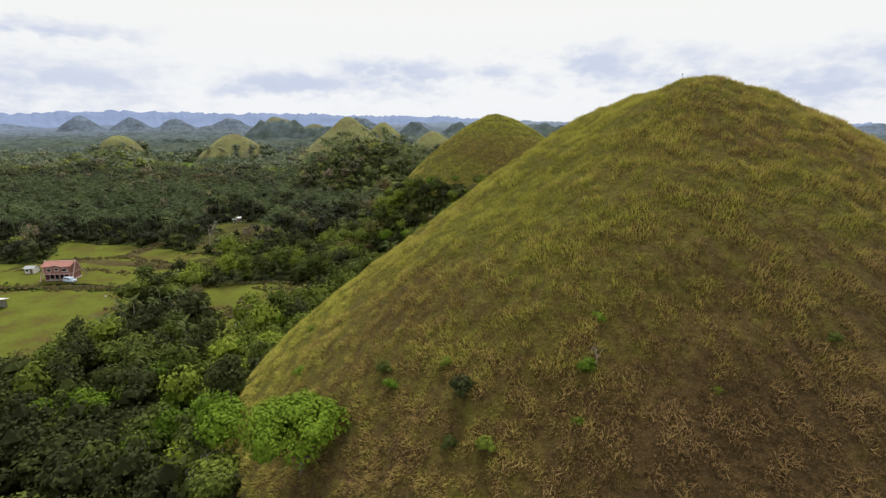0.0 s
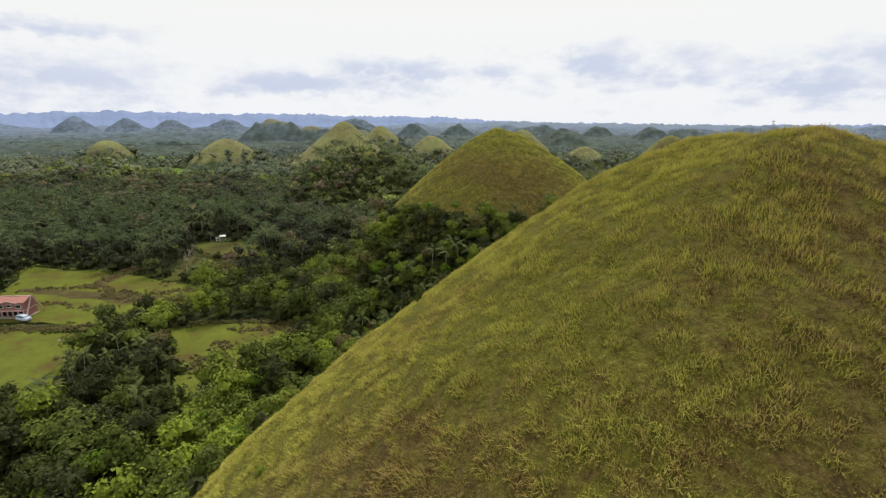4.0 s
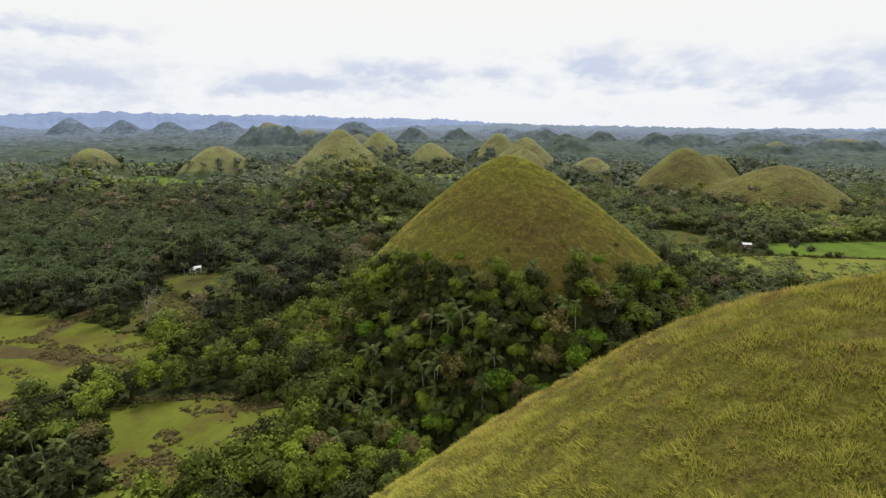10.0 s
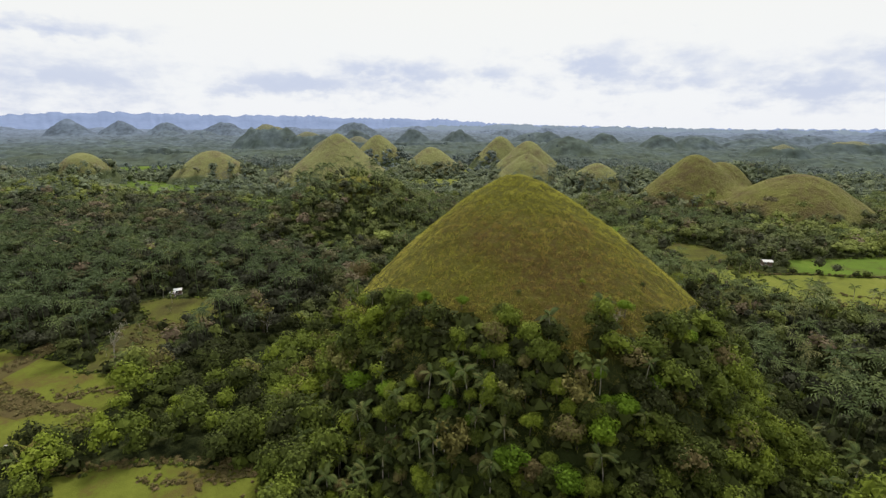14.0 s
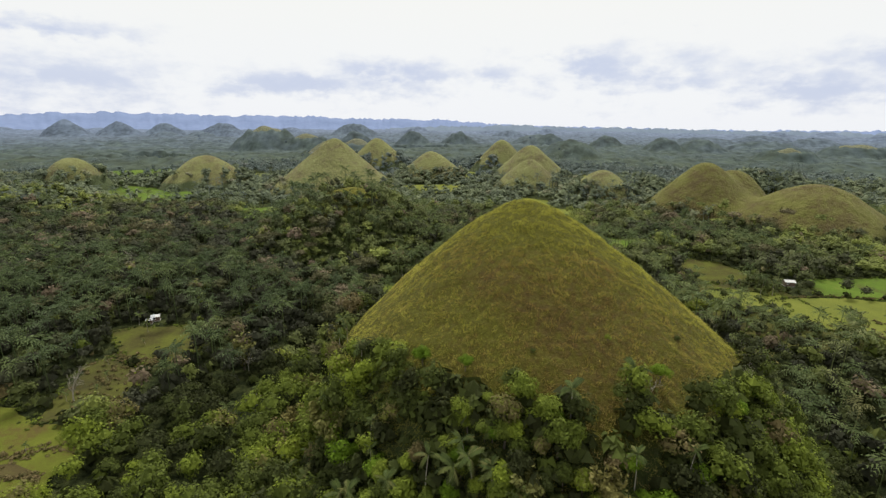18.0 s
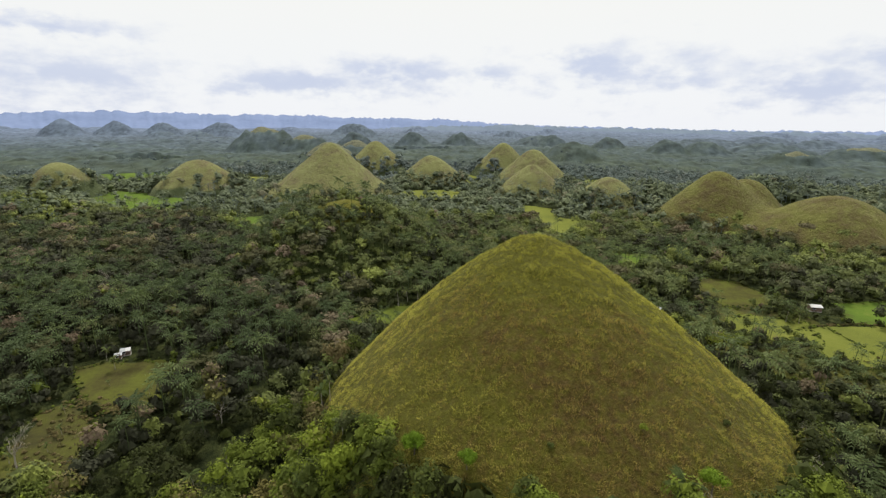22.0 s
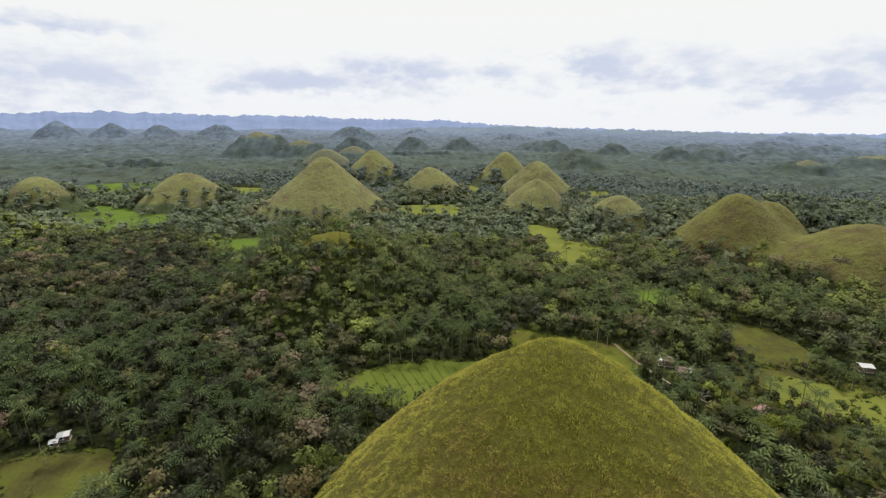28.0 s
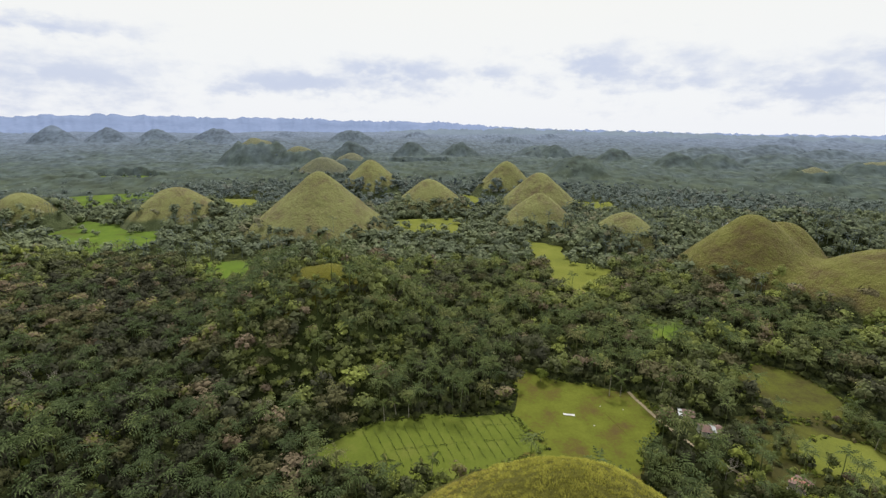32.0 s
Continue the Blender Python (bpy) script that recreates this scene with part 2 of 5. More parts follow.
def grass_material(name, brown_spots, gain=1.0, blades=False):
    """Hill grass: olive green with brown dry patches, some also painting light and shade; brown_spots: (x, y, z,
    radius, weight).
    """
    m, t, b = material(name, 1.0, 0.03)
    b.inputs["Sheen Weight"].default_value, b.inputs["Sheen Roughness"].default_value, b.inputs["Sheen Tint"].default_value = 0.07, 0.3, (1, .96, .78, 1)
    geo = node(t, "ShaderNodeNewGeometry")
    n1, n2, n3 = noise_tex(t, 0.05, 5, 0.6), noise_tex(t, 0.75, 6, 0.65), noise_tex(t, 1.9, 5, 0.75)
    dry = math_node(t, "ADD", 0.07, math_node(t, "MULTIPLY", math_node(t, "SUBTRACT", n1, 0.5), 1.5))
    dry = math_node(t, "ADD", dry, math_node(t, "MULTIPLY", math_node(t, "SUBTRACT", n2, 0.5), 1.9))
    for x, y, z, r, w in brown_spots:
        d = node(t, "ShaderNodeVectorMath")
        d.operation = "DISTANCE"
        t.links.new(geo.outputs["Position"], d.inputs[0])
        d.inputs[1].default_value = (x, y, z)
        mr = node(t, "ShaderNodeMapRange")
        mr.interpolation_type = "SMOOTHSTEP"
        t.links.new(d.outputs["Value"], mr.inputs[0])
        mr.inputs[1].default_value, mr.inputs[2].default_value = r * 1.25, r * 0.55
        dry = math_node(t, "ADD", dry, math_node(t, "MULTIPLY", mr.outputs[0], w))
    isl = geo.outputs["Random Per Island"]
    dry = math_node(t, "ADD", dry, math_node(t, "MULTIPLY", math_node(t, "SUBTRACT", isl, 0.5), 0.35))
    g = gain
    col = ramp_node(t, dry, [(0.0, (.158 * g, .154 * g, .028 * g)), (.30, (.156 * g, .134 * g, .032 * g)), (.62, (.132 * g, .096 * g, .032 * g)), (1.0, (.112 * g, .074 * g, .033 * g))])
    tuft = node(t, "ShaderNodeMapRange")
    t.links.new(n3, tuft.inputs[0])
    tuft.inputs[1].default_value, tuft.inputs[2].default_value, tuft.inputs[3].default_value, tuft.inputs[4].default_value = .33, .67, .50, 1.45
    shade = tuft.outputs[0]
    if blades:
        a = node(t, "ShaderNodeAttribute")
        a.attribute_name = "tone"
        # dark root to light tip: shade among the blades painted into their colour
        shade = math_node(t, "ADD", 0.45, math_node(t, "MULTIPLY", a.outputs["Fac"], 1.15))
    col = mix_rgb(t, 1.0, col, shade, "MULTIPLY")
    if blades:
        # straw-pale tips, which also paint in the bright rim of the hill
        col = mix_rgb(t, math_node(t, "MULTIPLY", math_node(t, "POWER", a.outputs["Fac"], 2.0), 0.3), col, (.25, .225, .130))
        tr = node(t, "ShaderNodeBsdfTranslucent")
        t.links.new(col, tr.inputs[0])
        mx = node(t, "ShaderNodeMixShader")
        mx.inputs[0].default_value = 0.3
        t.links.new(b.outputs[0], mx.inputs[1])
        t.links.new(tr.outputs[0], mx.inputs[2])
        t.links.new(mx.outputs[0], t.nodes["Material Output"].inputs[0])
    else:
        a = node(t, "ShaderNodeAttribute")
        a.attribute_name = "tone"
        col = mix_rgb(t, a.outputs["Fac"], col, (.040, .052, .017))
    t.links.new(col, b.inputs["Base Color"])
    return m, t, b


def hill_material(name, spots, gain=1.0):
    m, t, b = grass_material(name, spots, gain)
    bump(t, b, math_node(t, "ADD", noise_tex(t, 0.9, 6, 0.7), math_node(t, "MULTIPLY", noise_tex(t, 3.5, 4, 0.7), 0.4)), 1.0, 0.6)
    return m


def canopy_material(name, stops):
    """Tree tops seen from afar: a haze tint by the stored tone, mottled crown by crown."""
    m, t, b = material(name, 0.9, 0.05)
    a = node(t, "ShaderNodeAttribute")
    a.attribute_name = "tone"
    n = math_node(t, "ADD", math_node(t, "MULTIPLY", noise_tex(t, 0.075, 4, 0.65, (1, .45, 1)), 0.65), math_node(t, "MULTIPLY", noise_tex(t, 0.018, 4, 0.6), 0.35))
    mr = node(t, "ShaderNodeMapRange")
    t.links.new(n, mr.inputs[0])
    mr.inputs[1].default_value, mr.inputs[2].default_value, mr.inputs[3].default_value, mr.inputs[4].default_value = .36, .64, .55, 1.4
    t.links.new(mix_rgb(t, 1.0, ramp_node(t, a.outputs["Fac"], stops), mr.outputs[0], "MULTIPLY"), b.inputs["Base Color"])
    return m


# stops run from green to blue, painting haze into the far canopy
CANOPY = canopy_material("far_canopy_with_haze", [(0, (.056, .072, .052)), (.12, (.062, .082, .074)), (.35, (.080, .104, .124)), (.65, (.108, .138, .190)), (1, (.142, .18, .255))])


def far_hill_material(name, stops, wood):
    """Grass hills seen from afar: olive with brown scuffs; the far stops hold painted haze."""
    m, t, b = material(name, 1.0, 0.03)
    b.inputs["Sheen Weight"].default_value, b.inputs["Sheen Roughness"].default_value, b.inputs["Sheen Tint"].default_value = 0.12, 0.3, (1, .97, .7, 1)
    n = math_node(t, "ADD", math_node(t, "MULTIPLY", noise_tex(t, 0.05, 6, 0.7), 0.75), math_node(t, "MULTIPLY", noise_tex(t, 0.4, 5, 0.7), 0.25))
    col = ramp_node(t, n, stops)
    a = node(t, "ShaderNodeAttribute")
    a.attribute_name = "tone"
    t.links.new(mix_rgb(t, a.outputs["Fac"], col, wood), b.inputs["Base Color"])
    bump(t, b, math_node(t, "ADD", noise_tex(t, 0.12, 6, 0.65), math_node(t, "MULTIPLY", noise_tex(t, 0.6, 5, 0.7), 0.35)), 1.0, 3.0)
    return m
RIDGE = (90, 98, 128, 109, 104, 90, 47, 37, 31, 27, 24)
# ridge woods coloured blue: aerial haze painted into the base colour
RIDGE_MAT = field_material("haze_blue_ridge_woods", [(.36, (.16, .21, .34)), (.5, (.18, .235, .38)), (.66, (.21, .265, .42))], 0.006, 0.03)
RIDGE_NEAR = field_material("haze_tinted_ridge_woods", [(.36, (.128, .165, .215)), (.5, (.145, .185, .24)), (.66, (.165, .208, .265))], 0.006, 0.03)
# far slopes and domes lightened to blue-grey, haze put into the colour
FAR_WOOD = field_material("far_slope_with_haze", [(.36, (.098, .122, .126)), (.5, (.114, .140, .142)), (.66, (.13, .156, .152))], 0.01, 0.05)

FAR_DOME = field_material("haze_tinted_far_dome", [(.36, (.140, .172, .222)), (.5, (.156, .190, .242)), (.66, (.172, .206, .258))], 0.01, 0.05)

# ---- the lie of the land ----
rng = np.random.default_rng(7)


def value_noise(x, y, scale, seed=0):
    """Smooth noise in 0..1 on arrays."""
    x, y = np.asarray(x) / scale + 100.0, np.asarray(y) / scale + 100.0
    xi, yi = np.floor(x), np.floor(y)
    fx, fy = x - xi, y - yi
    fx, fy = fx * fx * (3 - 2 * fx), fy * fy * (3 - 2 * fy)

    def h(a, b):
        v = np.sin(a * 127.1 + b * 311.7 + seed * 74.7) * 43758.5453
        return v - np.floor(v)
    return (h(xi, yi) * (1 - fx) + h(xi + 1, yi) * fx) * (1 - fy) + (h(xi, yi + 1) * (1 - fx) + h(xi + 1, yi + 1) * fx) * fy


def hill_foot(p, x, y):
    """Where grass gives way to wood and the slope falls faster: higher on the side towards -y."""
    return p[10] + p[11] * np.clip((p[1] - y) / np.maximum(np.hypot(x - p[0], y - p[1]), 1e-6), 0, 1)


def lobe_height(p, x, y):
    """The two near hills: apex, height, slope, rounding and how the slope changes round the hill."""
    xa, ya, top, s, rho, a, b, c, d, q, foot, rise, steep = p[:13]
    dx, dy = x - xa, y - ya
    ph = np.arctan2(dy, dx)
    u = np.hypot(dx, dy) * (1 + a * np.cos(ph) + b * np.sin(ph) + c * np.cos(2 * ph) + d * np.sin(2 * ph))
    z = top - s * (np.sqrt(u * u + rho * rho) - rho) + q * 1e-4 * u * u
    for amp, bx, by, width in p[13:]:
        z = z + amp * np.exp(-((x - bx) ** 2 + (y - by) ** 2) / width ** 2)
    foot = hill_foot(p, x, y)
    return np.where(z < foot, foot - (foot - z) * steep, z)


HILL_A = (26.88, 74.0, 66.06, 1.716, 31.86, .059, .319, -.062, .052, -10.87, 15, 6, 1.7, (-13.77, 8.77, 72.45, 33.53), (3.03, 30.43, 59.02, 8.3))
HILL_B = (22.35, 206.85, 55.0, .521, 7.85, -.006, .27, .078, .033, -50.4, 17, 14, 1.75, (.4, 22.6, 206.6, 4.0))

# further hills: x, y, height, foot radius, roundness of the top, height of the tree line, how it looks
HILLS = [(-116, 596, 58, 72, .10, 11, "grassy"), (-275, 634, 36, 54, .40, 14, "grassy"), (-398, 590, 36, 40, .6, 20, "grassy"),
         (-14, 710, 38, 52, .28, 13, "grassy"), (116, 712, 46, 58, .22, 9, "grassy"), (99, 622, 35, 44, .26, 9, "grassy"),
         (94, 844, 49, 50, .22, 18, "grassy"), (156, 542, 32, 40, .4, 14, "grassy"), (212.3, 463, 46.5, 54.4, .20, 9, "joined"),
         (261, 407.4, 36.7, 59.8, .75, 9, "joined"), (241.3, 472.7, 40.3, 36.9, .65, 9, "joined"), (-57, 369, 36, 62, .42, 31, "shrubby"),
         (-102, 827, 50, 58, .2, 22, "grassy"), (-215, 1010, 42, 60, .4, 12, "grassy"), (-150, 760, 20, 32, .5, 14, "grassy"),
         (-427, 1258, 62, 85, .5, 46, "grassy"), (-330, 1250, 44, 70, .5, 30, "grassy"), (330, 560, 26, 60, .6, 90, "wooded"),
         (205, 585, 17, 50, .6, 90, "wooded"), (647, 976, 33, 56, .5, 20, "grassy"), (595, 1190, 30, 60, .5, 90, "wooded"),
         (862, 1079, 37, 72, .6, 24, "grassy"), (503, 1177, 33, 52, .5, 90, "wooded"), (412, 1283, 32, 56, .5, 90, "wooded"), (295, 1411, 35, 58, .4, 90, "wooded"),
         (49, 1452, 34, 60, .4, 90, "wooded"), (-82, 1427, 39, 56, .35, 90, "wooded"), (-255, 1487, 35, 56, .4, 90, "wooded"), (-352, 2016, 55, 110, .5, 90, "wooded"), (-993, 2265, 50, 110, .4, 200, "wooded"), (-190, 1150, 40, 60, .4, 20, "grassy"), (260, 1050, 30, 65, .5, 90, "wooded"),
         (-175, 640, 12, 45, .6, 90, "wooded"), (-330, 470, 16, 50, .6, 90, "wooded")]
for i in range(26):
    d, a = rng.uniform(1450, 3900), rng.uniform(-.74, .74)
    HILLS.append((d * math.sin(a), d * math.cos(a), rng.uniform(14, 34), rng.uniform(70, 130), rng.uniform(.25, .6), 90, "wooded"))
for az, d, top in ((-36.7, 2488, 62), (-32.7, 2438, 54), (-28.9, 2404, 52)):
    HILLS.append((d * math.sin(radians(az)), d * math.cos(radians(az)), top, 88, .3, 200, "wooded"))


def cone_height(h, x, y):
    hx, hy, top, r, e = h[:5]
    u = np.hypot(x - hx, y - hy) / r
    wob = 1 + 0.10 * (value_noise(x, y, r * 0.6, int(abs(hx))) - 0.5)
    return top * (math.sqrt(1 + e * e) - np.sqrt((u * wob) ** 2 + e * e)) / (math.sqrt(1 + e * e) - e)


def joined_height(x, y):
    """The three hills that run into one another over smooth saddles."""
    return np.log(sum(np.exp(np.clip(cone_height(h, x, y), -60, 60) * .208) for h in HILLS if h[6] == "joined")) / .208 - 1.2


def plain_height(x, y):
    """The valley floor: nearly level, gently uneven further off."""
    x, y = np.asarray(x, float), np.asarray(y, float)
    far = np.clip((np.hypot(x, y) - 350) / 1500, 0, 1)
    return (value_noise(x, y, 60, 3) - 0.5) * 0.8 + far * (value_noise(x, y, 420, 5) - 0.5) * 22


def land_height(x, y):
    """Height of the ground or hill, and the tree line there."""
    x, y = np.asarray(x, float), np.asarray(y, float)
    z, line = plain_height(x, y), np.full(np.shape(x), 1e9)
    for p in (HILL_A, HILL_B):
        near = np.hypot(x - p[0], y - p[1]) < 110
        h = np.where(near, lobe_height(p, x, y), -9.0)
        up = h > z
        z, line = np.where(up, h, z), np.where(up, hill_foot(p, x, y) - (1.5 if p is HILL_A else .8), line)
    for h in HILLS:
        near = (np.abs(x - h[0]) < h[3] * 1.2) & (np.abs(y - h[1]) < h[3] * 1.2)
        if near.any():
            v = np.where(near, joined_height(x, y) if h[6] == "joined" else cone_height(h, x, y), -99.0)
            up = v > z
            z, line = np.where(up, v, z), np.where(up, h[5], line)
    return z, line



def fast_mesh(name, verts, faces, mats, smooth=False, tone=None, index=None):
    """A mesh from arrays; faces: (n, 3) or (n, 4), or a list of both."""
    me = bpy.data.meshes.new(name)
    groups = faces if isinstance(faces, list) else [faces]
    groups = [np.asarray(f, np.int32) for f in groups if len(f)]
    verts = np.asarray(verts, np.float32)
    me.vertices.add(len(verts))
    me.vertices.foreach_set("co", verts.ravel())
    loops = np.concatenate([f.ravel() for f in groups])
    sizes = np.concatenate([np.full(len(f), f.shape[1], np.int32) for f in groups])
    me.loops.add(len(loops))
    me.loops.foreach_set("vertex_index", loops)
    me.polygons.add(len(sizes))
    me.polygons.foreach_set("loop_start", np.concatenate([[0], np.cumsum(sizes)[:-1]]).astype(np.int32))
    me.polygons.foreach_set("use_smooth", np.full(len(sizes), smooth))
    if index is not None:
        me.polygons.foreach_set("material_index", np.asarray(index, np.int32))
    for m in (mats if isinstance(mats, (list, tuple)) else [mats]):
        me.materials.append(m)
    if tone is not None:
        a = me.attributes.new("tone", "FLOAT", "POINT")
        a.data.foreach_set("value", np.asarray(tone, np.float32))
    me.update(calc_edges=True)
    me.validate()
    return me


def grid_faces(nu, nv, wrap=False):
    i, j = np.meshgrid(np.arange(nu - 1), np.arange(nv if wrap else nv - 1), indexing="ij")
    j2 = (j + 1) % nv
    return np.stack([i * nv + j, (i + 1) * nv + j, (i + 1) * nv + j2, i * nv + j2], -1).reshape(-1, 4)


def stuff(name, me, label, category):
    return tagged(new(name, me), label, category, kind="stuff")


# ground: one sheet to the horizon
gy = np.concatenate([np.linspace(-900, -20, 24), np.linspace(0, 700, 101), np.geomspace(712, 4700, 60)])
gx = np.concatenate([-np.geomspace(4600, 420, 40), np.linspace(-410, 410, 111), np.geomspace(420, 4600, 40)])
X, Y = np.meshgrid(gx, gy, indexing="ij")
ground = new("ground", fast_mesh("ground", np.stack([X, Y, plain_height(X, Y)], -1).reshape(-1, 3), grid_faces(len(gx), len(gy))[:, ::-1], GROUND, True))
tagged(ground, "dark green overgrown valley floor between the hills", "ground", kind="structure")

# far ridges along the horizon
def far_ridge(name, mat, az0, az1, dist, lower, seed, label):
    ra = np.radians(np.linspace(az0, az1, int((az1 - az0) * 9)))
    deg = np.degrees(ra)
    crest = np.interp(deg, [-62, -44, -34, -24, -12, 0, 8, 18, 30, 44, 62], RIDGE)
    crest = 80 + (crest - 80) * dist / 4450 - lower - (np.clip(9 - deg, 0, 30) * 5 if lower else 0)
    slope = crest + (value_noise(deg, 0 * deg, 2.6, seed + 1) - .5) * 14
    crest = slope + (value_noise(deg, 0 * deg, .8, seed) - .5) * 13 + (value_noise(deg, 0 * deg, .27, seed + 3) - .5) * 14
    rows = ((-520, -.1), (-380, .22), (-240, .42), (-100, .68), (0, 1.0), (120, .8), (220, .3))
    V = []
    for dd, f in rows:
        rough = (value_noise(deg * 3, dist + dd + 0 * deg, 1.1, 4) - .5) * 16 * (0.2 < f < .9)
        V.append(np.stack([(dist + dd) * np.sin(ra), (dist + dd) * np.cos(ra), np.where(f == 1, crest, (slope + 30) * f - 30 + rough)], -1))
    ob = new(name, fast_mesh(name, np.array(V).reshape(-1, 3), grid_faces(len(rows), len(ra))[:, ::-1], mat, True))
    return tagged(ob, label, "ridge", kind="structure")


far_ridge("ridge_backdrop", RIDGE_MAT, -62, 62, 4450, 0, 1, "long wooded mountain ridge along the horizon, tinted blue for haze")
far_ridge("ridge_backdrop", RIDGE_NEAR, -12, 62, 3900, 3, 11, "darker wooded ridge along the horizon, tinted blue-green for haze")

# ---- grass hills ----
def polar_hill(cx, cy, radius, height, rings, segs):
    t = np.linspace(0, 1, rings)
    r = radius * t ** 0.85
    a = np.linspace(0, 2 * math.pi, segs, endpoint=False)
    R, A = np.meshgrid(r, a, indexing="ij")
    X, Y = cx + R * np.cos(A), cy + R * np.sin(A)
    return X, Y, height(X, Y)


def cut_faces(Z, rings, segs, low):
    f = grid_faces(rings, segs, True)
    return f[(Z.ravel()[f] > low).any(1)]


def tidy(V, faces):
    used = np.unique(faces)
    back = np.zeros(len(V), np.int64)
    back[used] = np.arange(len(used))
    return V[used], back[faces]


def lumpy(p, x, y, lump=.55):
    """A near hill's surface with its tussocky unevenness."""
    return lobe_height(p, x, y) - (.25 if p is HILL_A else .2) + (value_noise(x, y, 1.6, 1) - .5) * lump * .7 + (value_noise(x, y, 3.7, 2) - .5) * lump * 1.2 + (value_noise(x, y, 11, 3) - .5) * lump * 1.8


def near_hill(name, p, mat, label, rings, segs, lump):
    X, Y, Z = polar_hill(p[0], p[1], 105, lambda x, y: lumpy(p, x, y, lump), rings, segs)
    V, f = tidy(np.stack([X, Y, Z], -1).reshape(-1, 3), cut_faces(Z, rings, segs, -2.5))
    cover = np.clip((hill_foot(p, V[:, 0], V[:, 1]) - 3 - V[:, 2] + (value_noise(V[:, 0], V[:, 1], 8, 8) - .5) * 5) / 3 + .5, 0, 1)
    return tagged(new(name, fast_mesh(name, V, f, mat, True, cover)), label, "hill", "grassy hills")


# brown grass patches; the first also paints shade on the right slope
A_DRY_AND_SHADE = [(62, 60, 44, 46, .32), (24, 8, 24, 34, .36), (40, 10, 22, 38, .35), (26, 28, 36, 16, .2), (-6, 36, 28, 20, .3)]
# low brown grass doubles as painted shade; negative spots paint lit top and flank
B_DRY_AND_LIGHT = [(22, 172, 30, 24, .22), (24, 164, 18, 30, .26), (8, 190, 42, 16, .12), (24, 184, 44, 14, .12), (22, 208, 56, 22, -.30), (42, 203, 44, 22, -.5)]
# ground gain held low to paint the shade between the brighter blades
MAT_A = hill_material("hill_grass_near", A_DRY_AND_SHADE, .72)
MAT_B = hill_material("hill_grass_cone", B_DRY_AND_LIGHT, .54)
# far grass paled and greyed, with haze mixed into the stops
MAT_FAR = far_hill_material("hill_grass_far", [(.38, (.134, .112, .064)), (.46, (.164, .160, .072)), (.54, (.186, .194, .078)), (.66, (.21, .218, .092))], (.074, .092, .044))
MAT_DOUBLE = far_hill_material("hill_grass_double", [(.36, (.092, .072, .036)), (.46, (.114, .102, .038)), (.56, (.138, .138, .042)), (.68, (.165, .168, .052))], (.048, .060, .026))
# furthest hills: haze painted into both grass and wood colours
MAT_FAROFF = far_hill_material("hazed_grass_far_off", [(.36, (.118, .120, .088)), (.46, (.134, .138, .092)), (.56, (.152, .158, .096)), (.68, (.17, .175, .104))], (.11, .138, .125))
MAT_SHRUB = hill_material("scrubby_slope", [], .7)
hill_a = near_hill("hill", HILL_A, MAT_A, "rounded hill covered in green and brown grass", 200, 320, .55)
hill_b = near_hill("hill", HILL_B, MAT_B, "cone-shaped hill of olive green grass ringed by trees", 150, 240, .55)

# the double hill with its lower neighbour, as one ridge
X, Y = np.meshgrid(np.linspace(125, 330, 104), np.linspace(340, 545, 104), indexing="ij")
Z = joined_height(X, Y) + (value_noise(X, Y, 9, 4) - .5) * 1.6
V, f = tidy(np.stack([X, Y, Z], -1).reshape(-1, 3), (lambda g: g[(Z.ravel()[g] > -3).any(1)])(grid_faces(104, 104)))
cover = np.clip((9 - V[:, 2] + (value_noise(V[:, 0], V[:, 1], 13, 8) - .5) * 9) / 3 + .5, 0, 1)
tagged(new("hill", fast_mesh("hill", V, f, MAT_DOUBLE, True, cover)), "double grass hill joined by a smooth saddle", "hill", "grassy hills")

for h in HILLS:
    if h[6] == "joined":
        continue
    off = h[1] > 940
    rings, segs = (40, 72) if h[1] < 900 else (18, 32)
    X, Y, Z = polar_hill(h[0], h[1], h[3] * 1.06, lambda x, y: cone_height(h, x, y) + (value_noise(x, y, 9, 4) - .5) * 1.6 + (value_noise(x, y, 22, 6) - .5) * 6 * off, rings, segs)
    V = np.stack([X, Y, Z], -1).reshape(-1, 3)
    f = grid_faces(rings, segs, True)
    grassy = h[6] != "wooded"
    cover = np.clip((h[5] - (0 if off else 6) - Z + (value_noise(X, Y, 13, 8) - .5) * 9) / (16 if off else 3) + .5, 0, 1).ravel()
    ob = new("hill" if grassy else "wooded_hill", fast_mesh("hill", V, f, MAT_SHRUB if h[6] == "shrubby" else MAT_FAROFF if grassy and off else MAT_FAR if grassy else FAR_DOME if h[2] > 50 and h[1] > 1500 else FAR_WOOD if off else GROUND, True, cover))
    tagged(ob, "grass-covered cone hill rising from the woods" if grassy else "low hill wholly covered in dark trees", "hill", "grassy hills" if grassy else "wooded hills")


def clumping(x, y, wide):
    """How tall the grass stands: soft tussocks about a metre across."""
    c = .7 * value_noise(x + .35 * y, y - .2 * x, wide, 12) + .3 * value_noise(x, y, wide * 2.3, 13)
    return np.clip((c - .5) * 2.0 + .5, 0, 1)


